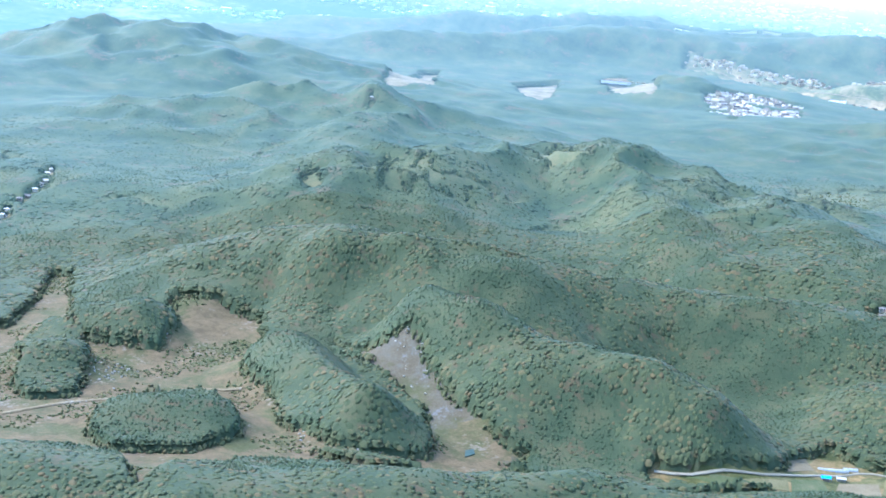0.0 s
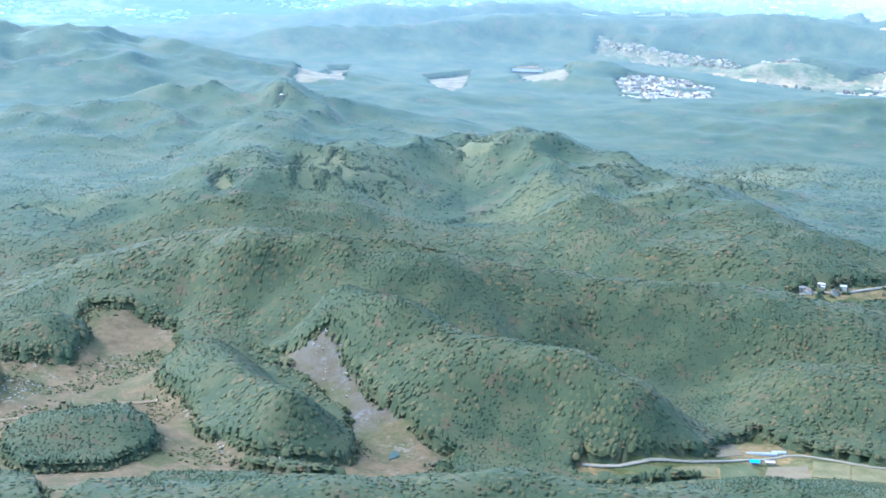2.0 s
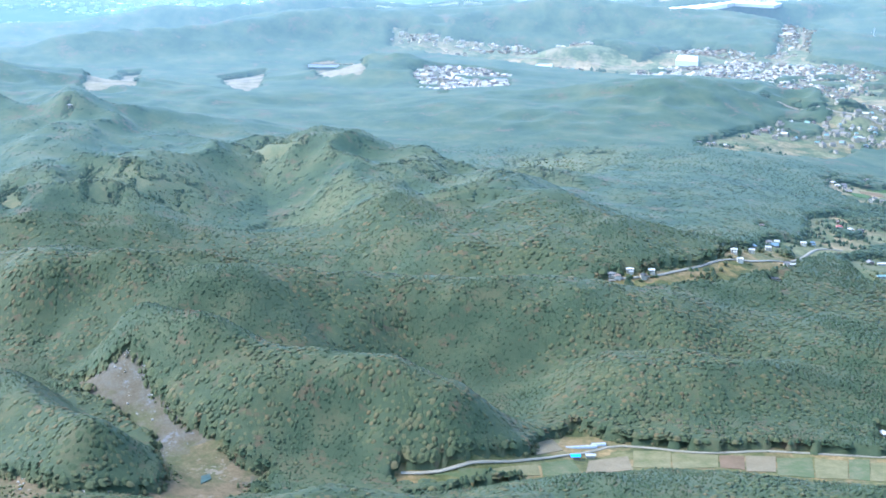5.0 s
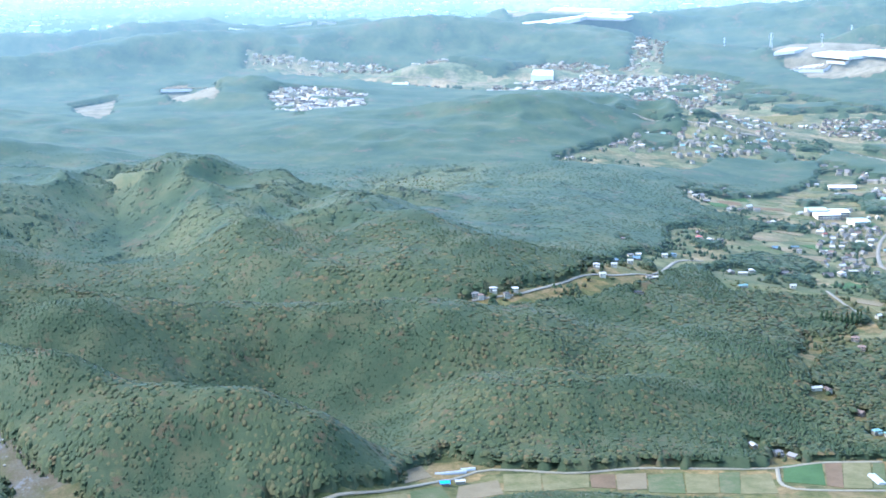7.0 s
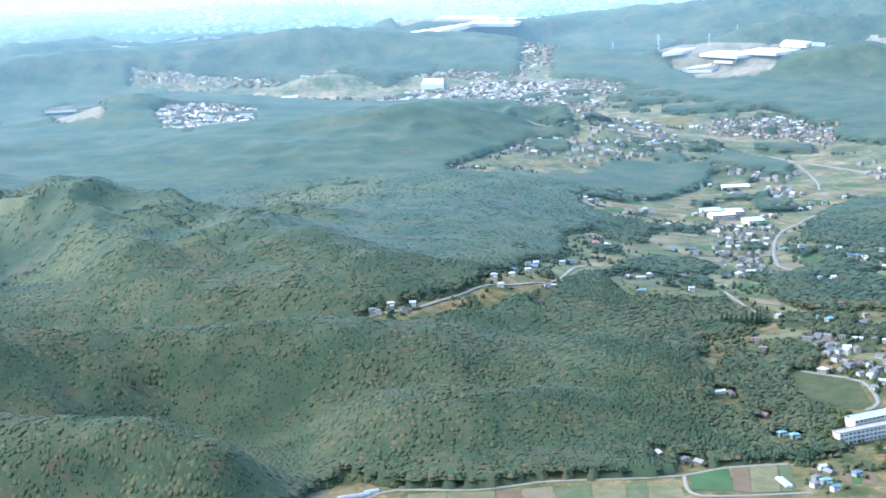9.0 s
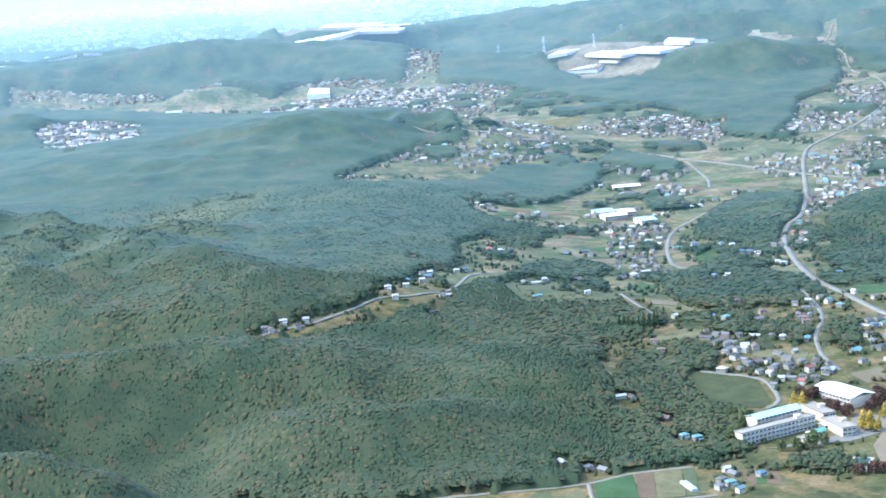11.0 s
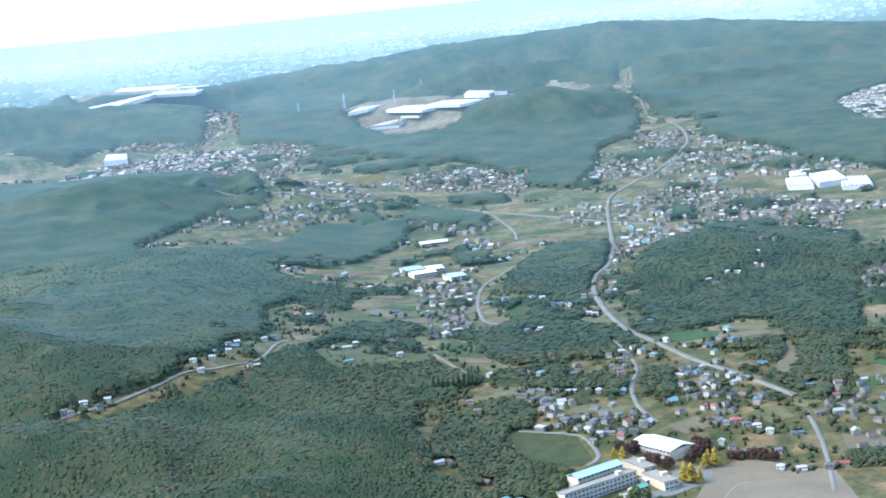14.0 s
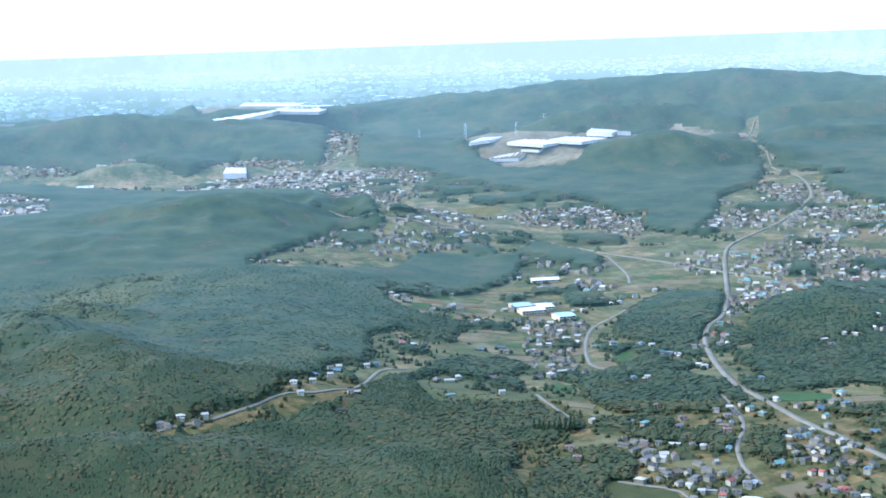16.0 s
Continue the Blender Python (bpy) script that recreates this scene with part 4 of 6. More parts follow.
def plant(near, far, spacing, cone, seed, far_off=False):
    """Tree tops over the canopy between two distances: conifers in stands (cone), broadleaf trees elsewhere."""
    rng = np.random.default_rng(seed)
    gx, gy = np.meshgrid(np.arange(-far * 0.66, far * 0.55, spacing), np.arange(near * 0.74, far, spacing * 0.9))
    x = (gx + rng.uniform(-0.5, 0.5, gx.shape) * spacing).ravel()
    y = (gy + rng.uniform(-0.5, 0.5, gx.shape) * spacing).ravel()
    d, a = np.hypot(x, y), np.degrees(np.arctan2(x, y))
    keep = (d >= near) & (d < far) & (a > -38) & (a < 30)
    x, y = x[keep], y[keep]
    stand = wave_noise(x, y, 120, 21, 3) + 0.5 * wave_noise(x, y, 34, 22, 2) + rng.normal(0, 0.10, x.shape)
    keep = (stand > 0.10) == cone
    x, y = x[keep], y[keep]
    keep = cover(x, y) == 0
    x, y = x[keep], y[keep]
    z = land(x, y)
    grow = 1 + 0.15 * wave_noise(x, y, 60, 23, 2)
    grow = grow * (1 - 0.24 * smooth(120, 260, x) * smooth(2500, 2200, np.hypot(x, y)))
    young = young_growth(x, y)
    n = len(x)
    w = spacing * rng.uniform(0.85, 1.5, n) * (1.05 if cone else 1.2) * (1 - 0.45 * young)
    h = rng.uniform(0.94, 1.07, n) * grow * (1 - 0.62 * young) * (9.1 if cone else 8.5)
    profile = [(0.62, 0.6), (0.86, 0.27)] if cone else [(0.68, 0.64), (0.92, 0.36)]
    lie = lie_of(x, y)
    v, f = crowns(x, y, z, w, h, profile, 5 if cone else 6, rng, lie)
    v = np.stack(warp(*v.T), -1)
    grown, lie = np.repeat(young, len(v) // n), np.repeat(lie, len(v) // n, axis=0)
    # Far tree tops take far_woods, which has haze painted into its emission.
    if far_off:
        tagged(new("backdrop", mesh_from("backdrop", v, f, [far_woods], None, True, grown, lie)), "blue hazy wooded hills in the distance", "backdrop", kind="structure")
    elif cone:
        tagged(new("conifer_wood", mesh_from("conifer_wood", v, f, [conifer_mat], None, True, grown, lie)), "dark green conifer wood covering the hillsides", "wood", kind="stuff")
    else:
        tagged(new("broadleaf_wood", mesh_from("broadleaf_wood", v, f, [broadleaf_mat], None, True, grown, lie)), "dull green and russet broadleaf wood on the hills", "wood", kind="stuff")


for cone in (True, False):
    plant(800, 1560, 3.5 if cone else 4.2, cone, 1 + cone)
    plant(1560, 1850, 4.3 if cone else 5.0, cone, 3 + cone)
    plant(1850, 2300, 5.3 if cone else 6.0, cone, 5 + cone, True)
    plant(2300, 2850, 7.0 if cone else 7.6, cone, 7 + cone, True)
    plant(2850, 3900, 9.4 if cone else 11.0, cone, 9 + cone, True)
    plant(3900, 5600, 15.0 if cone else 17.0, cone, 11 + cone, True)


def build_edges():
    """Bushes and saplings along the edges of the woods."""
    rng = np.random.default_rng(61)
    x, y = rng.uniform(-1200, 900, 420000), rng.uniform(800, 2450, 420000)
    x, y = x[np.hypot(x, y) < 2450], y[np.hypot(x, y) < 2450]
    keep = np.isin(cover(x, y), (1, 2, 3, 4)) & ~cleared(x, y)
    x, y = x[keep], y[keep]
    beside = np.zeros(x.shape, bool)
    for k in range(8):
        beside |= cover(x + 6.5 * math.cos(k * 0.785), y + 6.5 * math.sin(k * 0.785)) == 0
    keep = beside & (wave_noise(x, y, 30, 62, 2) > -0.5)
    x, y = x[keep], y[keep]
    n, near = len(x), np.hypot(x, y) < BANDS[0]
    w, h = rng.uniform(2.0, 5.5, n), rng.uniform(1.2, 5.0, n)
    # Bushes past the first band emit painted haze through far_woods.
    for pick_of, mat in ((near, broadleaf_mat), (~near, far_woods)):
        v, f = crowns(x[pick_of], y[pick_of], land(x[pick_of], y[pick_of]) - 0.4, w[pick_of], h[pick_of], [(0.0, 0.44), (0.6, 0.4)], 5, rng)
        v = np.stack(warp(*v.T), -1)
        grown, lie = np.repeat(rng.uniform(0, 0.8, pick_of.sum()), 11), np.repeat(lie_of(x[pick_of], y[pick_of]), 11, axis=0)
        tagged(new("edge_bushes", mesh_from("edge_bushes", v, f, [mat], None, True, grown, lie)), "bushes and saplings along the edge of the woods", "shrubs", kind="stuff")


build_edges()

# ---- roads ----

def ribbon(points, width, lift, thick=0.5):
    p = curve_points(points)
    t = np.gradient(p, axis=0)
    t /= np.linalg.norm(t, axis=1, keepdims=True) + 1e-9
    side = np.stack([t[:, 1], -t[:, 0]], -1) * width / 2
    rows = []
    mid = land(p[:, 0], p[:, 1])
    for k, dz in ((-1.15, -thick), (-1, 0), (1, 0), (1.15, -thick)):
        q = p + side * k
        z = np.maximum(land(q[:, 0], q[:, 1]), mid) + lift + dz
        rows.append(np.stack(warp(q[:, 0], q[:, 1], z), -1))
    v = np.stack(rows, 1)
    n = len(p)
    i, j = np.meshgrid(np.arange(n - 1), np.arange(3), indexing="ij")
    f = np.stack([i * 4 + j, (i + 1) * 4 + j, (i + 1) * 4 + j + 1, i * 4 + j + 1], -1).reshape(-1, 4)
    return v.reshape(-1, 3), f


for name, (width, points) in ROADS.items():
    v, f = ribbon(points, width, 1.3 if name in ("main_road", "bypass") else 0.7, 1.4 if name in ("main_road", "bypass") else 0.5)
    tagged(new("road", mesh_from("road", v, f, [track_mat if "track" in name else concrete if "field" in name else asphalt], None, True)),
           "pale worn road winding through the valley", "road", kind="structure")


# ---- helpers for things ----
def part(name, bm, mat, parent=None, label=""):
    """One bmesh as one mesh object under a thing or a part."""
    me = bpy.data.meshes.new(name)
    bm.to_mesh(me)
    bm.free()
    for m in mat if isinstance(mat, (list, tuple)) else [mat]:
        me.materials.append(m)
    ob = new(name, me)
    ob.parent = parent
    return tagged(ob, label)


def thing(name, label, category, group="", at=None):
    ob = tagged(new(name), label, category, group)
    if at is not None:
        ob.matrix_basis = at
    return ob


def block(bm, x, y, z, lx, ly, lz, turn=0.0, bevel=0.0):
    """A box standing on z, centred at x, y."""
    made = bmesh.ops.create_cube(bm, size=1, matrix=pose(x, y, z + lz / 2, 0, 0, turn) @ Matrix.Diagonal((lx, ly, lz, 1)))
    if bevel:
        edges = list({e for v in made["verts"] for e in v.link_edges})
        bmesh.ops.bevel(bm, geom=edges, offset=bevel, segments=1, affect="EDGES")


def solid(bm, profile, along_x):
    """A prism: a closed outline in y, z drawn out along x from -along_x / 2 to +along_x / 2."""
    n = len(profile)
    a = [bm.verts.new((-along_x / 2, y, z)) for y, z in profile]
    b = [bm.verts.new((along_x / 2, y, z)) for y, z in profile]
    bm.faces.new(a[::-1])
    bm.faces.new(b)
    for i in range(n):
        j = (i + 1) % n
        bm.faces.new((a[i], a[j], b[j], b[i]))


def gable_roof(lx, ly, z, rise, eave=0.7, thick=0.28):
    """Two slopes with thickness, eaves and a ridge cap."""
    bm = bmesh.new()
    y, drop = ly / 2 + eave, rise * eave / (ly / 2)
    solid(bm, [(-y, z - drop), (0, z + rise), (y, z - drop), (y, z - drop + thick), (0.2, z + rise + thick), (0.2, z + rise + thick + 0.25),
               (-0.2, z + rise + thick + 0.25), (-0.2, z + rise + thick), (-y, z - drop + thick)][::-1], lx + 2 * eave)
    return bm


def hip_roof(lx, ly, z, rise, eave=0.8, thick=0.25):
    bm = bmesh.new()
    x, y, r = lx / 2 + eave, ly / 2 + eave, max(lx - ly, 0.6) / 2
    low = [bm.verts.new((sx * x, sy * y, z - 0.3)) for sx, sy in ((-1, -1), (1, -1), (1, 1), (-1, 1))]
    mid = [bm.verts.new((sx * x, sy * y, z - 0.3 + thick)) for sx, sy in ((-1, -1), (1, -1), (1, 1), (-1, 1))]
    e, f = bm.verts.new((-r, 0, z + rise)), bm.verts.new((r, 0, z + rise))
    bm.faces.new(low[::-1])
    for i in range(4):
        bm.faces.new((low[i], low[(i + 1) % 4], mid[(i + 1) % 4], mid[i]))
    for face in ((mid[0], mid[1], f, e), (mid[1], mid[2], f), (mid[2], mid[3], e, f), (mid[3], mid[0], e)):
        bm.faces.new(face)
    block(bm, 0, 0, z + rise - 0.15, 2 * r + 0.5, 0.4, 0.4)
    return bm


def ground_at(x, y):
    return float(land(np.array([x]), np.array([y]))[0])


def drawn_in(x, y, lift=0.0):
    """Where a thing at x, y stands once the far country is drawn in, and its scale there."""
    z = ground_at(x, y) + lift
    p = [float(v) for v in warp(np.array(x, float), np.array(y, float), np.array(z, float))]
    return p, math.dist(p, (5, 0, 390)) / math.dist((x, y, z), (5, 0, 390))


def stand(x, y, turn, lift=0.0):
    p, k = drawn_in(x, y, lift)
    return pose(*p, 0, 0, turn) @ Matrix.Diagonal((k, k, k, 1))


# ---- houses ----
plaster = coat("pale_plaster", (0.230, 0.207, 0.149), 0.85, 0.2, 4)
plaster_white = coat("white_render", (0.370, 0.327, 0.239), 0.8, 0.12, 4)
boarding = coat("weathered_boarding", (0.17, 0.135, 0.10), 0.85, 0.3, 2)
window_dark = coat("dark_window", (0.05, 0.06, 0.07), 0.15, 0.2, 2)
ROOFS = {
    "g": (coat("grey_tile", (0.118, 0.108, 0.092), 0.6, 0.3, 3), "grey tiled"),
    "d": (coat("dark_tile", (0.064, 0.058, 0.05), 0.6, 0.3, 3), "dark grey tiled"),
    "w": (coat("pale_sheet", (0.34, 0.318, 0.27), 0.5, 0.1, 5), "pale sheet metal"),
    "b": (coat("blue_tile", (0.085, 0.128, 0.145), 0.45, 0.2, 3), "blue tiled"),
    "t": (coat("teal_sheet", (0.12, 0.20, 0.175), 0.45, 0.2, 4), "faded teal metal"),
    "r": (coat("red_sheet", (0.23, 0.065, 0.045), 0.55, 0.2, 3), "faded red"),
    "n": (coat("brown_tile", (0.125, 0.08, 0.055), 0.6, 0.3, 3), "brown tiled"),
}


def build_house(kind, roof_key):
    """One house at the origin with its walls, roof, porch and windows."""
    mat, colour = ROOFS[roof_key]
    wall = (plaster, plaster_white, boarding, plaster_white, plaster)[kind]
    lx, ly, h, rise = ((10.5, 7.6, 5.6, 1.9), (8.6, 7.2, 5.8, 1.6), (13.0, 7.8, 3.3, 2.4), (9.2, 8.2, 5.9, 2.1), (15.0, 6.2, 3.4, 1.3))[kind]
    words = ("two-storey plastered house", "compact two-storey white house", "long single-storey boarded farmhouse", "square white house", "long low outbuilding")[kind]
    ob = thing("house", f"{words} with {colour} roof among gardens", "house", "houses in the valley")
    bm = bmesh.new()
    block(bm, 0, 0, -2.5, lx, ly, h + 2.5)
    if kind in (0, 2, 3):
        block(bm, lx * 0.18, -ly / 2 - 1.4, -2.5, lx * 0.55, 3.0, 5.2)
    part("wall", bm, wall, ob)
    bm = hip_roof(lx, ly, h, rise) if kind in (0, 3) else gable_roof(lx, ly, h, rise)
    part("roof", bm, mat, ob)
    if kind in (0, 2, 3):
        bm = bmesh.new()
        y, w = -ly / 2, lx * 0.55 + 1.0
        solid(bm, [(y - 3.5, 2.45), (y - 3.5, 2.65), (y + 0.05, 3.75), (y + 0.05, 3.5)], w)
        bmesh.ops.translate(bm, verts=bm.verts, vec=(lx * 0.18, 0, 0))
        part("porch_roof", bm, mat, ob)
    for u, z in ((-0.28, 3.9), (0.22, 3.9), (-0.3, 1.1)):
        if h > 4 or z < 2:
            bm = bmesh.new()
            block(bm, u * lx, -ly / 2 - 0.03, z, 1.8, 0.14, 1.2)
            part("window", bm, window_dark, ob)
    bm = bmesh.new()
    block(bm, lx / 2 + 0.03, 0.8, 1.0 if h < 4 else 3.8, 0.14, 1.7, 1.2)
    part("window", bm, window_dark, ob)
    return ob


models = {}
pick = random.Random(11)
for quarter, rows in HOUSES.items():
    lie = pick.choice((-20, 5, 25, 40))
    for x, y, key in rows:
        kind = pick.choice((0, 0, 1, 1, 2, 3, 4) if key != "w" else (1, 1, 3, 0, 4))
        turn = lie + pick.choice((0, 0, 90)) + pick.uniform(-12, 12)
        m = stand(x, y, turn) @ Matrix.Diagonal((0.84, 0.84, 0.84, 1))
        if (kind, key) not in models:
            models[kind, key] = build_house(kind, key)
            models[kind, key].matrix_basis = m
        else:
            copy_thing(models[kind, key], m)


# ---- the school ----
school_wall = coat("school_render", (0.50, 0.405, 0.27), 0.85, 0.14, 6)
school_roof = coat("school_roof_slab", (0.25, 0.212, 0.15), 0.85, 0.2, 8)
green_sheet = coat("pale_green_sheet", (0.31, 0.42, 0.335), 0.45, 0.08, 10)
white_sheet = coat("white_sheet_roof", (0.62, 0.60, 0.56), 0.4, 0.06, 10)


def slab_block(name, label, x, y, lx, ly, floors, turn, roof_mat, pitched=0.0):
    """A long school block: walls, roof, bands of windows floor by floor, ledges, a stair head."""
    ob = thing(name, label, "building", "", stand(x, y, turn))
    h = floors * 3.6
    bm = bmesh.new()
    block(bm, 0, 0, -3, lx, ly, h + 3)
    part("wall", bm, school_wall, ob)
    if pitched:
        part("roof", gable_roof(lx, ly, h, pitched, 0.9, 0.3), roof_mat, ob)
    else:
        bm = bmesh.new()
        block(bm, 0, 0, h, lx + 0.8, ly + 0.8, 0.35)
        for sx, sy, wx, wy in ((0, ly / 2 + 0.2, lx + 0.8, 0.35), (0, -ly / 2 - 0.2, lx + 0.8, 0.35), (lx / 2 + 0.2, 0, 0.35, ly + 0.1), (-lx / 2 - 0.2, 0, 0.35, ly + 0.1)):
            block(bm, sx, sy, h + 0.352, wx, wy, 0.7)
        part("roof", bm, roof_mat, ob)
        bm = bmesh.new()
        block(bm, lx * 0.32, 0.6, h + 0.36, 5.5, 4.5, 2.8)
        part("stair_head", bm, school_wall, ob)
    bays = max(2, int(lx / 4.2))
    pane = frame_mesh = None
    for side in (-1, 1):
        for level in range(floors):
            bm = bmesh.new()
            block(bm, 0, side * (ly / 2 + 0.25), level * 3.6 + 0.35, lx + 0.2, 0.5, 0.25)
            part("ledge", bm, school_roof, ob)
            for i in range(bays):
                u = -lx / 2 + (i + 0.5) * lx / bays
                if pane is None:
                    bm = bmesh.new()
                    block(bm, 0, 0, 0, lx / bays - 1.1, 0.24, 1.9)
                    pane = part("window", bm, window_dark, ob)
                    w = pane
                else:
                    w = new("window", pane.data)
                    w.parent = ob
                w.location = (u, side * (ly / 2 + 0.02), level * 3.6 + 1.15)
                if frame_mesh is None:
                    bm = bmesh.new()
                    wide = lx / bays - 1.1
                    for fx, fz, fw, fh in ((0, -0.12, wide + 0.3, 0.12), (0, 1.9, wide + 0.3, 0.12), (-wide / 2 - 0.08, 0, 0.14, 1.9), (wide / 2 + 0.08, 0, 0.14, 1.9), (0, 0, 0.1, 1.9)):
                        block(bm, fx, 0, fz, fw, 0.36, fh)
                    edge = part("window_frame", bm, white_sheet, w, "pale metal frame")
                    frame_mesh = edge.data
                else:
                    edge = new("window_frame", frame_mesh)
                    edge.parent = w
    return ob


slab_block("school_building", "long three-storey cream school block with flat roof", 346.0, 1361.0, 78, 10, 3, 25, school_roof)
slab_block("school_hall", "school block under a pale green metal roof", 353.0, 1391.0, 50, 14, 3, 26, green_sheet, 2.2)
slab_block("school_wing", "two-storey grey school wing with flat roof", 394.0, 1401.0, 12, 38, 2, 14, school_roof)
slab_block("school_annex", "low flat-roofed school annex beside the yard", 400.0, 1361.0, 13, 36, 2, 12, school_roof)
gym = slab_block("gymnasium", "large gymnasium with white curved metal roof", 428.0, 1438.0, 50, 28, 2, -66, white_sheet, 3.0)

for u in (-15, -5, 5, 15):
    bm = bmesh.new()
    block(bm, u, 0, 10.2, 1.6, 1.6, 1.0, 0, 0.15)
    part("roof_vent", bm, ROOFS["g"][0], gym, "small grey roof vent")
slab_block("school_lodge", "small block with a green metal roof beside the school", 381.6, 1356.2, 9, 7, 1, 25, coat("green_roof_sheet", (0.12, 0.25, 0.16), 0.5, 0.12, 4), 1.6)
slab_block("school_shed", "low white store between the school blocks", 390.5, 1371.1, 6, 8, 1, 25, white_sheet, 0.8)
slab_block("school_entrance", "flat-roofed single-storey school entrance block", 366.9, 1342.7, 14, 7, 1, 25, school_roof)

yard_mat = ground_material("school_yard", [(0.3, (0.136, 0.104, 0.060)), (0.7, (0.180, 0.141, 0.086))], 3, 40)


def patch(name, outline, mat, lift, label, category="field", edge=14.0, kind="structure", group=""):
    """A sheet laid over the ground within an outline, with a shallow edge going down into it."""
    bm = bmesh.new()
    pts = []
    for (ax, ay), (bx, by) in zip(outline, outline[1:] + outline[:1]):
        n = max(1, int(math.hypot(bx - ax, by - ay) / edge))
        pts += [(ax + (bx - ax) * i / n, ay + (by - ay) * i / n) for i in range(n)]
    cx, cy = sum(p[0] for p in pts) / len(pts), sum(p[1] for p in pts) / len(pts)
    rings = []
    for k, dz in ((1.0, -1.5), (1.0, 0), (0.75, 0), (0.5, 0), (0.25, 0)):
        ring = []
        for x, y in pts:
            qx, qy = cx + (x - cx) * k, cy + (y - cy) * k
            ring.append(bm.verts.new(warp(qx, qy, ground_at(qx, qy) + lift + dz)))
        rings.append(ring)
    mid = bm.verts.new(warp(cx, cy, ground_at(cx, cy) + lift))
    n = len(pts)
    for a, b in zip(rings[:-1], rings[1:]):
        for i in range(n):
            bm.faces.new((a[i], a[(i + 1) % n], b[(i + 1) % n], b[i]))
    for i in range(n):
        bm.faces.new((rings[-1][i], rings[-1][(i + 1) % n], mid))
    bmesh.ops.recalc_face_normals(bm, faces=bm.faces)
    ob = part(name, bm, mat)
    return tagged(ob, label, category, group, kind)


patch("pavement", YARDS[0], yard_mat, 0.5, "sandy beige school sports ground", "sports ground")
patch("pavement", YARDS[1], asphalt, 0.55, "grey paved school forecourt", "pavement")

chalk = coat("chalk_line", (0.28, 0.25, 0.19), 0.9, 0.1, 2)
v, f = ribbon([(467.6, 1332.3), (456.5, 1331.9), (442.1, 1314.7), (423.3, 1285.5), (415.6, 1266.3), (414.6, 1253.2)], 0.45, 0.6, 0.1)
tagged(new("trim", mesh_from("trim", v, f, [chalk], None, True)), "white chalk running track line on the sports ground", "line", kind="structure")

pool = thing("swimming_pool", "outdoor school pool with white concrete surround", "pool", "", stand(389, 1270, 62))
water_mat, wt2, wb = material("pool_water", 0.45, 0, 0.04)
wt2.links.new(ramp_node(wt2, noise_node(wt2, place(wt2), 0.2), [(0.3, (0.03, 0.05, 0.042)), (0.7, (0.045, 0.07, 0.058))]), wb.inputs["Base Color"])
bm = bmesh.new()
for sx, sy, wx, wy in ((0, 7, 31, 2), (0, -7, 31, 2), (14.5, 0, 2, 12), (-14.5, 0, 2, 12)):
    block(bm, sx, sy, -2, wx, wy, 3.2)
part("surround", bm, plaster_white, pool)
bm = bmesh.new()
block(bm, 0, 0, -2, 27, 12, 2.7)
part("water", bm, water_mat, pool, "still dark green water")

# ---- shops and works ----
for x, y, lx, ly, floors, turn, mat, words in ((383, 2452, 26, 34, 2, 8, green_sheet, "store with pale green metal roof"), (392, 2412, 34, 30, 2, 8, white_sheet, "white metal-roofed store"),
                                               (414, 2440, 22, 34, 2, 8, white_sheet, "white storehouse beside the store"), (428, 2355, 23, 34, 2, 10, green_sheet, "square workshop with pale roof"),
                                               (462, 2700, 44, 24, 1, 0, white_sheet, "long white shed by the road")):
    slab_block("store", words + " in the village", x, y, lx, ly, floors, turn, mat, 2.0)


works_wall = coat("pale_cladding", (0.52, 0.50, 0.46), 0.6, 0.12, 12)


def works_hall(name, outline, foot, height, mat, label):
    """A wide factory hall over a four-cornered plan: walls, a ribbed roof, a parapet."""
    cx, cy = sum(p[0] for p in outline) / 4, sum(p[1] for p in outline) / 4
    p, k = drawn_in(cx, cy, foot - ground_at(cx, cy))
    ob = thing(name, label, "factory", "factory halls", pose(*p) @ Matrix.Diagonal((k, k, k, 1)))
    corner = [Vector((x - cx, y - cy, ground_at(x, y) - foot)) for x, y in outline]
    bm = bmesh.new()
    low, top = [bm.verts.new(c - Vector((0, 0, 4))) for c in corner], [bm.verts.new(c + Vector((0, 0, height))) for c in corner]
    bm.faces.new(top)
    for i in range(4):
        bm.faces.new((low[i], low[(i + 1) % 4], top[(i + 1) % 4], top[i]))
    bmesh.ops.recalc_face_normals(bm, faces=bm.faces)
    part("wall", bm, works_wall, ob)
    bm = bmesh.new()
    bays = 8
    for i in range(bays):
        u, v, w = i / bays, (i + 0.5) / bays, (i + 1) / bays
        row = []
        for s, dz in ((u, 0.4), (v, 2.5), (w, 0.4)):
            a, b = corner[0].lerp(corner[1], s), corner[3].lerp(corner[2], s)
            row.append((bm.verts.new(a + Vector((0, 0, height + dz))), bm.verts.new(b + Vector((0, 0, height + dz)))))
        for (a, b), (c, d) in zip(row[:-1], row[1:]):
            bm.faces.new((a, c, d, b))
        bm.faces.new((row[0][0], row[2][0], row[1][0]))
        bm.faces.new((row[0][1], row[1][1], row[2][1]))
    bmesh.ops.remove_doubles(bm, verts=bm.verts, dist=0.01)
    part("roof", bm, mat, ob)
    return ob


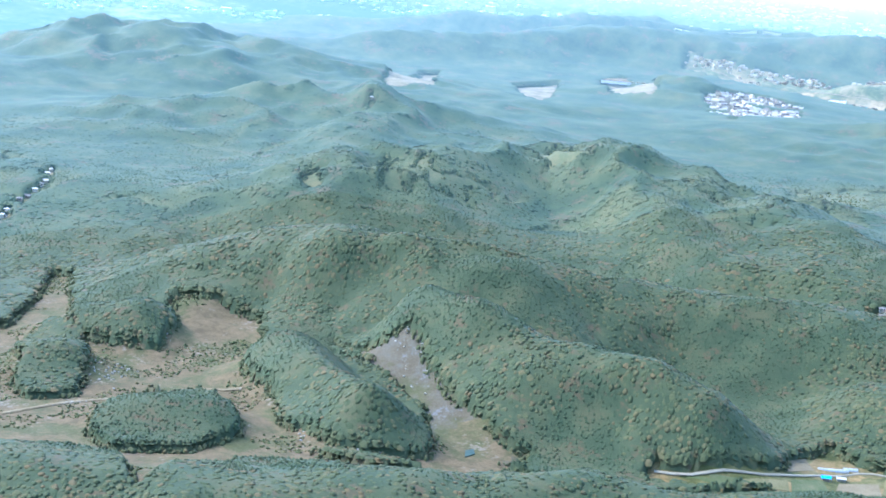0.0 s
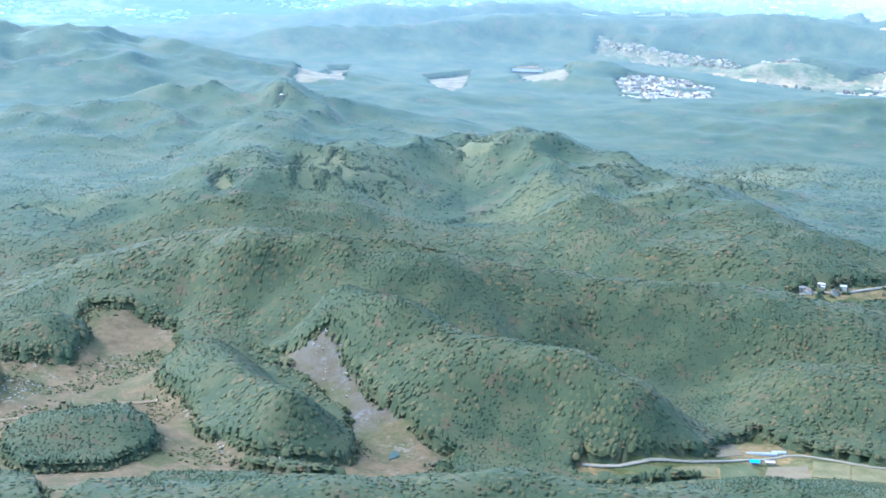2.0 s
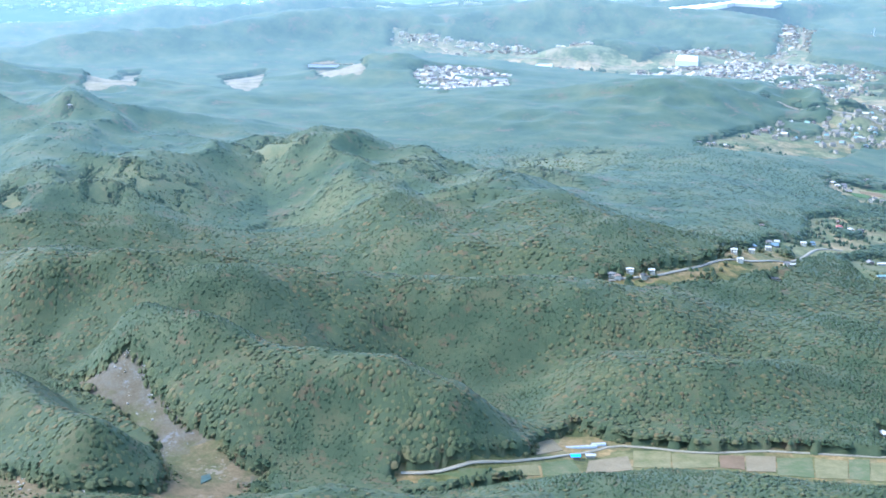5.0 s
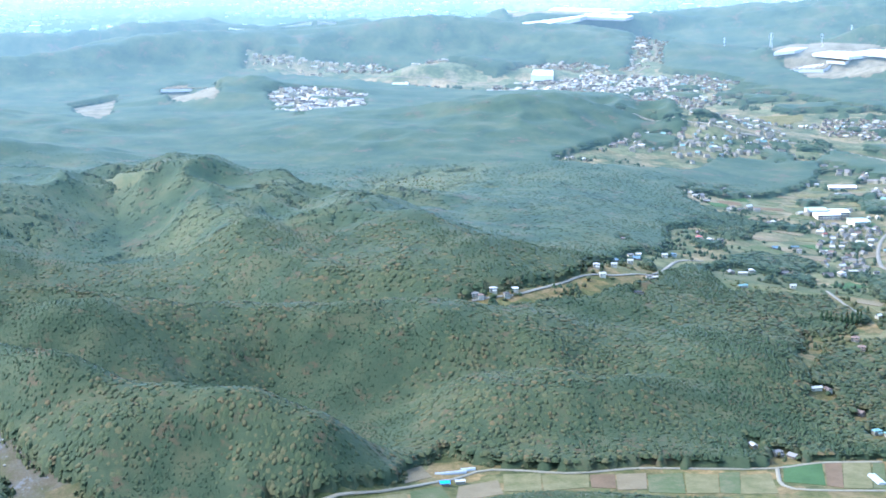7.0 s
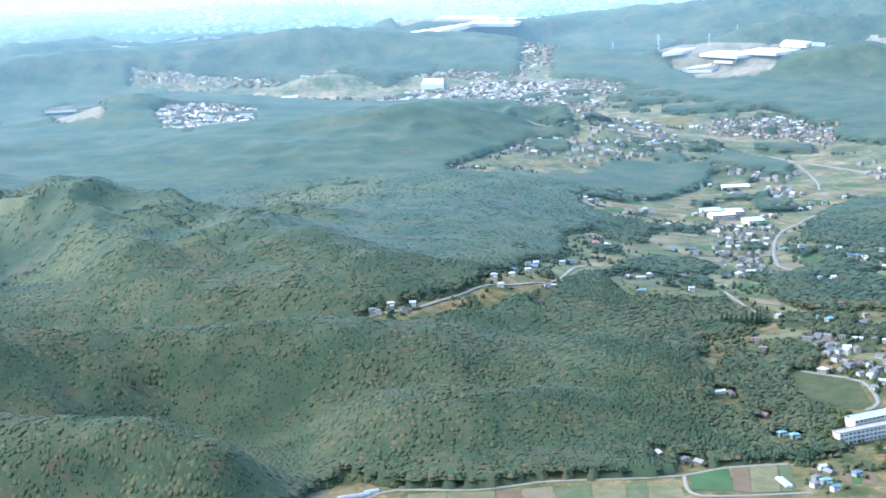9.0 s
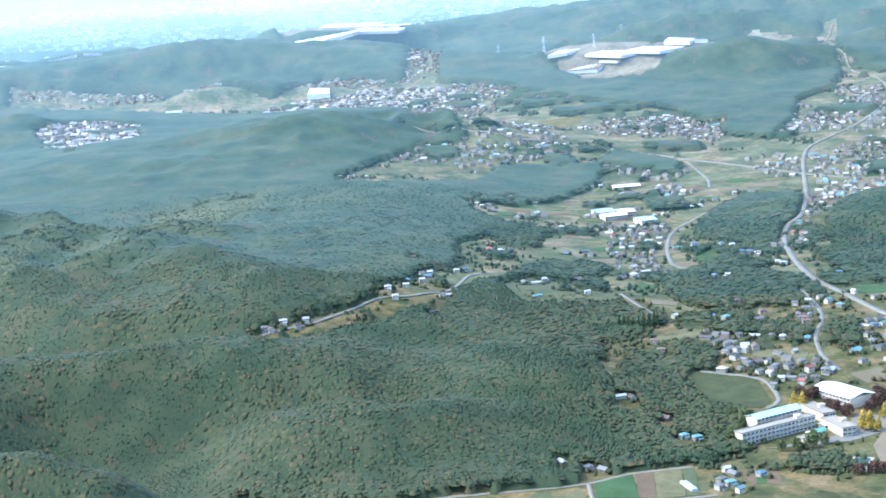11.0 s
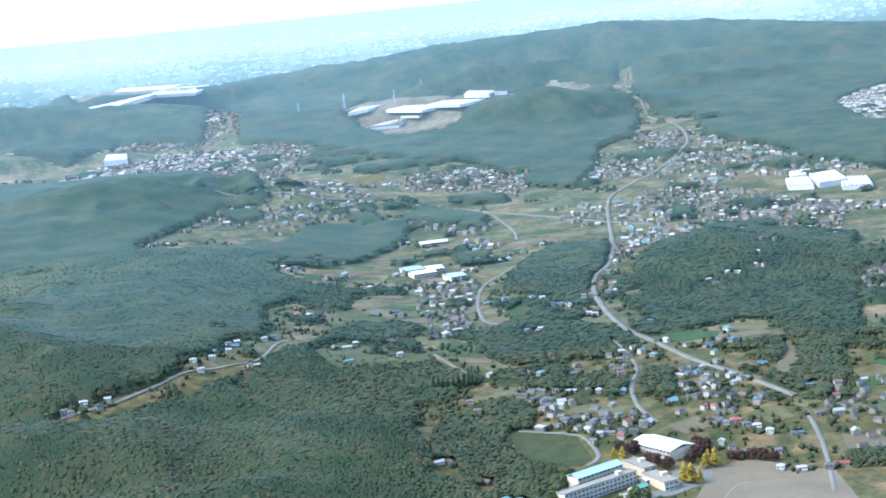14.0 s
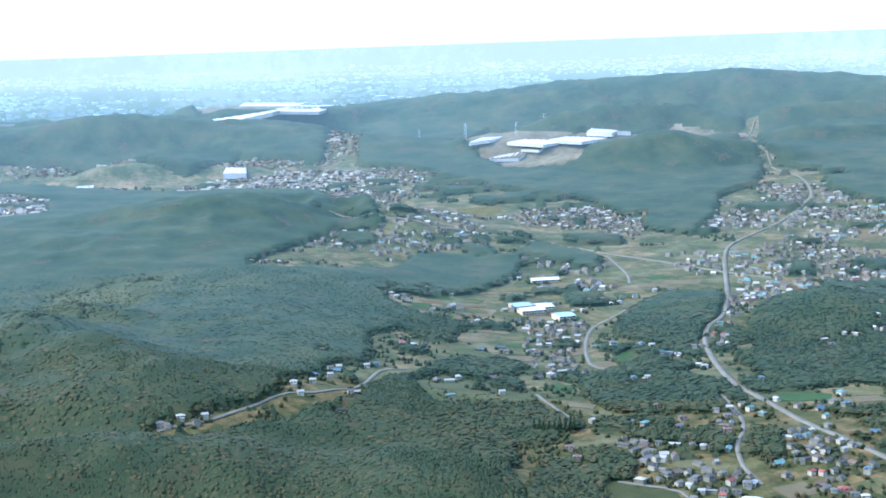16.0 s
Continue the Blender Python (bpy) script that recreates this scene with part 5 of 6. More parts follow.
works_hall("factory_hall", [(795, 5257), (898, 5190), (1006, 5292), (913, 5390)], 60, 5, white_sheet, "long white factory hall on a cleared hill")
works_hall("factory_hall", [(933, 5316), (1034, 5266), (1164, 5392), (1059, 5465)], 59, 5, white_sheet, "wide white factory hall on a cleared hill")
works_hall("factory_hall", [(1101, 5518), (1178, 5481), (1217, 5575), (1135, 5613)], 65, 9, white_sheet, "tall white factory hall on a cleared hill")
works_hall("factory_hall", [(1208, 5536), (1250, 5527), (1270, 5604), (1231, 5613)], 57, 8, white_sheet, "small white factory block on a cleared hill")
works_hall("factory_hall", [(818, 5122), (869, 5093), (901, 5149), (849, 5178)], 51, 4, concrete, "low pale shed beside the factory halls")
works_hall("factory_hall", [(684, 5323), (747, 5315), (819, 5425), (755, 5435)], 70, 5, white_sheet, "low white works building beside the cleared hill")
works_hall("factory_hall", [(690, 5020), (791, 5005), (842, 5098), (739, 5114)], 36, 5, concrete, "pale works shed on the cleared ground")
works_hall("factory_hall", [(-244, 7062), (95, 7066), (248, 7663), (-20, 7667)], 102, 12, white_sheet, "very large white works hall on a far ridge")
works_hall("factory_hall", [(110, 7166), (289, 7161), (397, 7557), (208, 7564)], 112, 8, white_sheet, "large pale works hall on a far ridge")
works_hall("factory_hall", [(-1380, 6878), (-1285, 6896), (-1277, 7050), (-1381, 7030)], 76, 18, white_sheet, "white works building on a far ridge")
works_hall("factory_hall", [(-1158, 6919), (-1034, 6938), (-1048, 7037), (-1164, 7019)], 84, 14, white_sheet, "white works building on a far ridge")
works_hall("factory_hall", [(-1010, 6942), (-933, 6953), (-946, 7052), (-1019, 7042)], 97, 14, white_sheet, "white works building on a far ridge")
works_hall("factory_hall", [(-702, 6980), (-648, 6985), (-657, 7085), (-707, 7080)], 82, 14, white_sheet, "white works building on a far ridge")
works_hall("factory_hall", [(1106, 2777), (1143, 2753), (1173, 2846), (1134, 2856)], 6, 7, works_wall, "wide white factory hall beside the town")
works_hall("factory_hall", [(1155, 2757), (1210, 2764), (1235, 2870), (1182, 2864)], 6, 8, white_sheet, "wide white factory hall beside the town")
works_hall("factory_hall", [(1173, 2701), (1219, 2682), (1251, 2772), (1211, 2801)], 6, 6, works_wall, "wide white factory hall beside the town")
works_hall("factory_hall", [(1157, 2885), (1188, 2886), (1205, 2946), (1176, 2941)], 6, 5, white_sheet, "wide white factory hall beside the town")
works_hall("factory_hall", [(-79, 4813), (-14, 4813), (-14, 4913), (-72, 4915)], 34, 11, white_sheet, "white hall among the far houses")
works_hall("factory_hall", [(-476, 4589), (-421, 4596), (-425, 4694), (-470, 4690)], 27, 5, white_sheet, "low white hall by the far road")
works_hall("factory_hall", [(-1114, 4569), (-988, 4601), (-1006, 4841), (-1112, 4803)], 28, 4, concrete, "long pale building on cleared land")
works_hall("factory_hall", [(2081, 9390), (2252, 9350), (2362, 9735), (2184, 9776)], 27, 14, white_sheet, "wide white hall on the far plain")
works_hall("factory_hall", [(2100, 8461), (2150, 8448), (2242, 8631), (2171, 8649)], 80, 14, white_sheet, "white hall on the far plain")

# ---- fields by the lane ----
SOILS = {
    "tilled": ground_material("tilled_soil", [(0.3, (0.104, 0.082, 0.043)), (0.7, (0.142, 0.113, 0.064))], 2, 25),
    "red": ground_material("red_soil", [(0.3, (0.084, 0.056, 0.028)), (0.7, (0.128, 0.084, 0.046))], 2, 25),
    "stubble": ground_material("stubble", [(0.3, (0.074, 0.074, 0.026)), (0.5, (0.106, 0.094, 0.040)), (0.7, (0.134, 0.115, 0.056))], 3, 20),
    "crop": ground_material("green_crop", [(0.3, (0.029, 0.057, 0.017)), (0.7, (0.045, 0.080, 0.025))], 2, 20),
    "darkcrop": ground_material("dark_crop", [(0.3, (0.032, 0.041, 0.014)), (0.5, (0.045, 0.050, 0.017)), (0.7, (0.062, 0.062, 0.022))], 2.5, 18),
    "grass": ground_material("mown_grass", [(0.3, (0.048, 0.064, 0.021)), (0.5, (0.064, 0.073, 0.029)), (0.7, (0.096, 0.089, 0.045))], 3, 20),
}
WORDS = {"tilled": "bare tilled field of pale soil", "red": "small field of reddish soil", "stubble": "harvested field with pale stubble", "crop": "bright green crop field", "darkcrop": "dark green planted field behind the school", "grass": "rough grassy field by the lane"}
for soil, outline in FIELDS:
    patch("field", outline, SOILS[soil], 0.35, WORDS[soil], "field", group="fields by the lane")

blue_tarp = coat("blue_tarp", (0.03, 0.30, 0.72), 0.5, 0.1, 2)
shed = thing("shed", "small shed covered by a bright blue sheet", "shed", "", stand(-89.8, 1224.0, 15))
bm = bmesh.new()
block(bm, 0, 0, -1, 5, 7, 3.4)
part("wall", bm, boarding, shed)
part("roof", gable_roof(7.4, 5.4, 2.4, 1.2, 0.4), blue_tarp, shed)
shed = thing("shed", "low white-roofed shed beside the lane", "shed", "", stand(-78.3, 1232.7, 12))
bm = bmesh.new()
block(bm, 0, 0, -1, 7, 4.5, 3.4)
part("wall", bm, plaster, shed)
part("roof", gable_roof(7.4, 5.0, 2.4, 0.8, 0.4), ROOFS["w"][0], shed)
film_mat = coat("plastic_film", (0.27, 0.28, 0.26), 0.4, 0.1, 3)
for hx, hy, turn, length in ((-87.5, 1257.4, 18, 26), (-73.9, 1266.9, 18, 12), (247.9, 1252.8, 100, 24), (250.5, 1252.5, 100, 24)):
    house = thing("greenhouse", "long arched greenhouse of pale plastic film", "greenhouse", "greenhouses", stand(hx, hy, turn))
    bm = bmesh.new()
    arch = [(2.3 * math.cos(math.pi * i / 10), 2.2 * math.sin(math.pi * i / 10)) for i in range(11)]
    solid(bm, [(2.3, -1.5)] + arch + [(-2.3, -1.5)], length)
    part("cover", bm, film_mat, house)
    for i in range(int(length / 4) + 1):
        bm = bmesh.new()
        outer = [(2.36 * math.cos(math.pi * j / 10), 2.26 * math.sin(math.pi * j / 10)) for j in range(11)]
        inner = [(2.2 * math.cos(math.pi * j / 10), 2.1 * math.sin(math.pi * j / 10)) for j in range(10, -1, -1)]
        solid(bm, outer + inner, 0.12)
        bmesh.ops.translate(bm, verts=bm.verts, vec=(-length / 2 + i * 4, 0, 0))
        part("hoop", bm, ROOFS["g"][0], house)

pond = [(-362.6, 1103.5), (-357.6, 1114.1), (-361.3, 1122.2), (-366.2, 1116.4)]
patch("water", pond, water_mat, 0.6, "small still pond beside the scree", "pond", edge=6)

# ---- garden plots and small fields between the houses ----
plots = np.random.default_rng(77)
doors = np.array([p[:2] for rows in HOUSES.values() for p in rows], float)
taken = []
for _ in range(4000):
    if len(taken) >= 110:
        break
    px, py = plots.uniform(40, 900), plots.uniform(1380, 2700)
    lx, ly, turn = plots.uniform(12, 30), plots.uniform(10, 22), plots.choice([0.1, 0.45, -0.35]) + plots.normal(0, 0.1)
    corner = [(px + sx * lx * math.cos(turn) - sy * ly * math.sin(turn), py + sx * lx * math.sin(turn) + sy * ly * math.cos(turn)) for sx, sy in ((-1, -1), (1, -1), (1, 1), (-1, 1))]
    qx, qy = np.array([p[0] for p in corner] + [px]), np.array([p[1] for p in corner] + [py])
    if (np.hypot(doors[:, 0] - px, doors[:, 1] - py) < max(lx, ly) + 4).any() or not inside(OPEN["town_near"], qx, qy).all():
        continue
    if any(math.hypot(px - tx, py - ty) < r + max(lx, ly) for tx, ty, r in taken):
        continue
    if any(along([(ax, ay, 0) for ax, ay in points], qx, qy)[0].min() < width + 3 for width, points in ROADS.values()):
        continue
    if any(inside(o, qx, qy).any() for o in YARDS + [o for _, o in FIELDS]):
        continue
    if (cover(qx, qy) != 4).any():
        continue
    taken.append((px, py, max(lx, ly)))
    soil = plots.choice(["tilled", "stubble", "grass", "grass", "red", "crop", "stubble", "tilled"])
    patch("field", corner, SOILS[soil], 0.35, WORDS[soil].replace(" by the lane", " among houses"), "field", group="garden plots", edge=18)

# ---- single trees ----
bark = coat("bark", (0.13, 0.10, 0.075), 0.9, 0.3, 0.6)
LEAVES = {
    "ginkgo": (leaf_material("golden_leaves", [(0.3, (0.22, 0.15, 0.02)), (0.7, (0.34, 0.23, 0.035))], 20, 0.5, ((0.3, 0.3, 0.05), 0.9)), "ginkgo tree with golden autumn leaves"),
    "cherry": (leaf_material("dull_red_leaves", [(0.3, (0.042, 0.026, 0.018)), (0.7, (0.085, 0.042, 0.026))], 20, 0.5, ((0.14, 0.08, 0.04), 0.9)), "dull red cherry tree beside the school"),
    "oak": (leaf_material("oak_leaves", [(0.3, (0.045, 0.065, 0.022)), (0.7, (0.10, 0.10, 0.035))], 20, 0.5), "green-brown oak tree at the wood's edge"),
    "cedar": (leaf_material("cedar_needles", [(0.3, (0.02, 0.04, 0.018)), (0.7, (0.04, 0.065, 0.025))], 20, 0.5), "dark pointed cedar tree"),
}


def build_tree(kind):
    """A tapered trunk with limbs, and a crown of many leaf clumps with gaps."""
    rng = random.Random(kind)
    mat, words = LEAVES[kind]
    tall = {"ginkgo": 15, "cherry": 9, "oak": 11, "cedar": 16}[kind]
    wide = {"ginkgo": 4.8, "cherry": 5.2, "oak": 4.6, "cedar": 2.6}[kind]
    ob = thing("tree", words, "tree", "single trees")
    bm = bmesh.new()
    bmesh.ops.create_cone(bm, cap_ends=True, segments=7, radius1=0.38, radius2=0.08, depth=tall * 0.85, matrix=Matrix.Translation((0, 0, tall * 0.425 - 0.5)))
    for i in range(6):
        a, z = i * 2.4, tall * (0.25 + 0.08 * i)
        bmesh.ops.create_cone(bm, cap_ends=True, segments=5, radius1=0.14, radius2=0.03, depth=wide * 0.9,
                              matrix=pose(math.cos(a) * wide * 0.33, math.sin(a) * wide * 0.33, z + 0.6) @ Matrix.Rotation(a, 4, "Z") @ Matrix.Rotation(radians(58), 4, "Y"))
    part("trunk", bm, bark, ob)
    bm = bmesh.new()
    for i in range(110):
        u = rng.random() ** (1.5 if kind in ("cedar", "ginkgo") else 0.9)
        spread = wide * ((1 - u) ** 0.75 if kind in ("cedar", "ginkgo") else math.sqrt(max(0.08, 1 - (1.5 * u - 0.6) ** 2)))
        a, r = rng.uniform(0, 6.28), spread * math.sqrt(rng.uniform(0.15, 1))
        s = rng.uniform(0.55, 1.05) * (0.8 if kind == "cedar" else 1.05)
        made = bmesh.ops.create_icosphere(bm, subdivisions=1, radius=s, matrix=pose(math.cos(a) * r, math.sin(a) * r, tall * (0.2 + 0.78 * u), rng.uniform(0, 90), rng.uniform(0, 90)) @ Matrix.Diagonal((1.2, 1, 0.75, 1)))
        for v in made["verts"]:
            v.co += Vector((rng.uniform(-1, 1), rng.uniform(-1, 1), rng.uniform(-1, 1))) * 0.28 * s
    part("crown", bm, mat, ob)
    return ob


TREES = {}
TREES["ginkgo"] = [(424, 1352), (430, 1349), (419, 1356), (427, 1358), (451, 1387), (456, 1383), (446, 1382), (380, 1424), (386, 1419)]
TREES["cherry"] = [(455, 1425), (461, 1418), (466, 1432), (459, 1437), (450, 1412), (405, 1448), (398, 1442), (411, 1408), (418, 1395), (408, 1418), (395, 1455), (440, 1402),
               (392, 1247), (399, 1246), (380, 1246), (475, 1395), (482, 1391), (490, 1388), (498, 1382), (506, 1376)]
TREES["oak"] = [(318, 1372), (310, 1362), (305, 1350), (325, 1388), (330, 1400), (322, 1410), (300, 1372), (340, 1322), (352, 1318), (365, 1322), (378, 1330), (410, 1240), (422, 1238), (434, 1232), (446, 1230), (372, 1340)]
TREES["cedar"] = [(271, 1677), (276, 1676), (280, 1675), (286, 1678), (292, 1681), (297, 1680), (303, 1683), (309, 1686), (314, 1693)]
for kind, spots in TREES.items():
    first = build_tree(kind)
    for i, (x, y) in enumerate(spots):
        k = pick.uniform(0.8, 1.2)
        m = pose(x, y, ground_at(x, y), 0, 0, pick.uniform(0, 360))
        ob = first if i == 0 else copy_thing(first, m)
        ob.matrix_basis = m @ Matrix.Diagonal((k, k, k, 1))

# ---- pylons on the far hills ----
steel = coat("galvanised_steel", (0.55, 0.57, 0.58), 0.5, 0.1, 5)


def build_pylon():
    ob = thing("pylon", "tall grey lattice power pylon on a wooded hill", "pylon", "power line pylons")
    for sx in (-1, 1):
        for sy in (-1, 1):
            bm = bmesh.new()
            bmesh.ops.create_cone(bm, cap_ends=True, segments=5, radius1=0.32, radius2=0.22, depth=56)
            bmesh.ops.transform(bm, verts=bm.verts, matrix=look((sx * 4, sy * 4, 0), (sx * 0.8, sy * 0.8, 56)) @ Matrix.Translation((0, 0, -28)))
            part("leg", bm, steel, ob)
    for z in (12, 24, 36, 46):
        bm = bmesh.new()
        w = 8 - 6.4 * z / 56
        for turn in (0, 90):
            for s in (-1, 1):
                bmesh.ops.create_cube(bm, size=1, matrix=Matrix.Rotation(radians(turn), 4, "Z") @ pose(0, s * w / 2, z, 0, 28 * s) @ Matrix.Diagonal((w * 1.15, 0.35, 0.35, 1)))
        part("brace", bm, steel, ob)
    for z, w in ((40, 20), (47, 16), (54, 12)):
        bm = bmesh.new()
        block(bm, 0, 0, z, w, 1.0, 0.8)
        part("arm", bm, steel, ob)
    return ob


spots = [(686, 5416), (862, 5492), (990, 4859), (559, 5632), (1089, 6265)]
first = None
for x, y in spots:
    m = stand(x, y, 20)
    if first is None:
        first = build_pylon()
        first.matrix_basis = m
    else:
        copy_thing(first, m)

# ---- joined rest: far houses, garden shrubs, city ----
def many_houses(name, x, y, z, size, rng, mats, label, kind, category, rise=0.28):
    """Small houses with gable roofs joined in one mesh."""
    n = len(x)
    a = rng.uniform(0, np.pi, n)
    lx, ly, h = size * rng.uniform(0.9, 1.5, n), size * rng.uniform(0.7, 1.0, n), size * rng.uniform(0.35, 0.62, n)
    corner = np.array([(-1, -1, -1), (1, -1, -1), (1, 1, -1), (-1, 1, -1), (-1, -1, 1), (1, -1, 1), (1, 1, 1), (-1, 1, 1), (-1, 0, 2), (1, 0, 2)], float)
    px, py = corner[None, :, 0] * lx[:, None] / 2, corner[None, :, 1] * ly[:, None] / 2
    up = np.array([-3.0, 0, 0])[0] * (corner[None, :, 2] < 0) + h[:, None] * (corner[None, :, 2] > 0) + (rise * size)[:, None] * (corner[None, :, 2] > 1)
    c, s = np.cos(a)[:, None], np.sin(a)[:, None]
    v = np.stack([x[:, None] + px * c - py * s, y[:, None] + px * s + py * c, z[:, None] + up], -1)
    tri = np.array([(0, 1, 5), (0, 5, 4), (1, 2, 6), (1, 6, 5), (2, 3, 7), (2, 7, 6), (3, 0, 4), (3, 4, 7), (5, 6, 9), (7, 4, 8), (4, 5, 9), (4, 9, 8), (6, 7, 8), (6, 8, 9)])
    f = (np.arange(n)[:, None, None] * 10 + tri[None]).reshape(-1, 3)
    roof = rng.integers(1, len(mats), n)
    idx = np.where(np.arange(14)[None, :] < 10, 0, roof[:, None]).ravel()
    v = np.stack(warp(*v.reshape(-1, 3).T), -1)
    tagged(new(name, mesh_from(name, v, f, mats, idx)), label, category, kind=kind)


def scatter(outlines, count, rng, clump, lo, hi, code=4, thr=-0.1, gap=0):
    xs, ys = np.concatenate([[p[0] for p in o] for o in outlines]), np.concatenate([[p[1] for p in o] for o in outlines])
    x, y = rng.uniform(xs.min(), xs.max(), count), rng.uniform(ys.min(), ys.max(), count)
    ok = np.zeros(count, bool)
    for o in outlines:
        ok |= inside(o, x, y)
    d = np.hypot(x, y)
    ok &= (d > lo) & (d < hi) & (cover(x, y) == code) & (wave_noise(x, y, clump, 31, 2) > thr)
    x, y = x[ok], y[ok]
    for width, points in ROADS.values():
        near, _ = along([(px, py, 0) for px, py in points], x, y)
        x, y = x[near > width / 2 + gap], y[near > width / 2 + gap]
    return x, y


rng = np.random.default_rng(17)
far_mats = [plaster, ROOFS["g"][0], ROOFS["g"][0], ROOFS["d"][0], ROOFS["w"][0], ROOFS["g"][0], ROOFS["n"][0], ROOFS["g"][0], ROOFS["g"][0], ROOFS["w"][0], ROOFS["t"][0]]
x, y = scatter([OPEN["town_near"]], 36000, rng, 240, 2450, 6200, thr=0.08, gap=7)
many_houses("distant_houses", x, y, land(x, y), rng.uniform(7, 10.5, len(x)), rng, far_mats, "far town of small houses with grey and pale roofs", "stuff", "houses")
CLUSTERS = []
CLUSTERS.append([(354, 1669), (382, 1679), (433, 1636), (429, 1620), (393, 1626), (390, 1570), (430, 1563), (452, 1512), (419, 1491), (376, 1481), (355, 1531)])
CLUSTERS.append([(518, 1662), (555, 1655), (576, 1616), (568, 1534), (545, 1465), (513, 1464), (490, 1495), (467, 1539), (498, 1586)])
CLUSTERS.append([(481, 1798), (504, 1783), (476, 1671), (458, 1676)])
CLUSTERS.append([(607, 2263), (693, 2441), (817, 2525), (742, 2447), (599, 2130), (578, 2144)])
CLUSTERS.append([(895, 2963), (994, 2957), (1059, 2808), (1105, 2552), (957, 2225), (845, 2238), (903, 2542), (856, 2678)])
CLUSTERS.append([(1137, 3411), (1279, 3203), (1222, 3048), (1099, 3254)])
CLUSTERS.append([(950, 3339), (1175, 3754), (1273, 3854), (1181, 3536), (1010, 3274), (913, 3164)])
CLUSTERS.append([(575, 3641), (737, 3603), (772, 3298), (714, 3121), (631, 3254), (518, 3300)])
CLUSTERS.append([(374, 2354), (418, 2305), (472, 2344), (452, 2253), (388, 2063), (377, 1990), (323, 1967), (330, 2107)])
CLUSTERS.append([(868, 2069), (944, 2079), (952, 1971), (857, 1786), (846, 1877), (834, 1976)])
CLUSTERS.append([(605, 1533), (651, 1546), (706, 1539), (706, 1472), (607, 1282), (562, 1289), (594, 1423)])
x, y = scatter(CLUSTERS, 30000, rng, 300, 1300, 4200, thr=-2, gap=3)
near = np.array([p[:2] for rows in HOUSES.values() for p in rows], float)
keep = []
for i in range(len(x)):
    others = near if not keep else np.concatenate([near, np.stack([x[keep], y[keep]], -1)])
    if ((others - (x[i], y[i])) ** 2).sum(1).min() > 110:
        keep.append(i)
    if len(keep) > 800:
        break
x, y = x[keep], y[keep]
many_houses("small_houses", x, y, land(x, y), rng.uniform(5.5, 8.5, len(x)), rng, [plaster, ROOFS["g"][0], ROOFS["d"][0], ROOFS["n"][0], ROOFS["g"][0], ROOFS["n"][0], ROOFS["w"][0]], "sheds and small houses packed between the larger ones", "stuff", "houses")
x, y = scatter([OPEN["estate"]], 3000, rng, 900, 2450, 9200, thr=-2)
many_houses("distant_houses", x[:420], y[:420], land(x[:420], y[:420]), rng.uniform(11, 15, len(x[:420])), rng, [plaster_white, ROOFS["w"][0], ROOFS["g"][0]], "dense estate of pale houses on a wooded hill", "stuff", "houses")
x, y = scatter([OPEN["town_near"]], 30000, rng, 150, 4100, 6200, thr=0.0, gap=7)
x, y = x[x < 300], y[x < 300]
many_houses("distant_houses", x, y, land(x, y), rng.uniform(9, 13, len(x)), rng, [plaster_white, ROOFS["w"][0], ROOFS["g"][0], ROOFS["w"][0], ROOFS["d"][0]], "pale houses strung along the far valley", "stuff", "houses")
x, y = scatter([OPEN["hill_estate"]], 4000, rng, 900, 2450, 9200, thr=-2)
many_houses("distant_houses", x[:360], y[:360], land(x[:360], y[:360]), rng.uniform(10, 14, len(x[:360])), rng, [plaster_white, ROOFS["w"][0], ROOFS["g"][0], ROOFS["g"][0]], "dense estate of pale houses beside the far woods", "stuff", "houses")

x, y = scatter([OPEN["town_near"], OPEN["side_valley"], OPEN["hamlet_meadow"]], 120000, rng, 45, 1150, 4600, thr=0.0, gap=4)
for outline in [o for _, o in FIELDS] + YARDS:
    out = ~inside(outline, x, y)
    x, y = x[out], y[out]
some = (np.hypot(x, y) < 2400) | (wave_noise(x, y, 60, 35, 2) > 0.35)
x, y = x[some], y[some]
turn = rng.uniform(0, 6.28, (len(doors), 4))
reach = rng.uniform(6.5, 13, (len(doors), 4))
gx, gy = (doors[:, :1] + np.cos(turn) * reach).ravel(), (doors[:, 1:] + np.sin(turn) * reach).ravel()
clear = (np.hypot(gx[:, None] - doors[None, :, 0], gy[:, None] - doors[None, :, 1]).min(1) > 6.3) & (rng.random(len(gx)) > 0.25)
x, y = np.concatenate([x, gx[clear]]), np.concatenate([y, gy[clear]])
grow = np.maximum(1, np.hypot(x, y) / 2600)
wide, tall = rng.uniform(3, 8.0, len(x)) * grow, rng.uniform(2.2, 7, len(x)) * grow
away = np.hypot(x, y)
# Shrubs farther off use far_woods, so haze is painted into them as emission.
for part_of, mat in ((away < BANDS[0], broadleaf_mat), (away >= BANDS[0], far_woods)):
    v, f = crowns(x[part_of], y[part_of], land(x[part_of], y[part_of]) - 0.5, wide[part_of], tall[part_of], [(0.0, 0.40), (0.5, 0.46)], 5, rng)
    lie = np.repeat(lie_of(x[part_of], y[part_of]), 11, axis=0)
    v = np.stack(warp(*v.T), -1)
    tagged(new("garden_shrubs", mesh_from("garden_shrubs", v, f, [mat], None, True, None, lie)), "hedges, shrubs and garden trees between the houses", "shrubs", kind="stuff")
x, y = scatter([OPEN["quarry"], OPEN["scree"]], 26000, rng, 45, 900, 1900, code=1, thr=0.12)
x2, y2 = scatter([OPEN["scree"], OPEN["quarry"]], 6000, rng, 30, 900, 1900, code=2, thr=0.3)
x3, y3 = scatter([OPEN[n] for n in MEADOW], 26000, rng, 40, 900, 2600, code=3, thr=0.0)
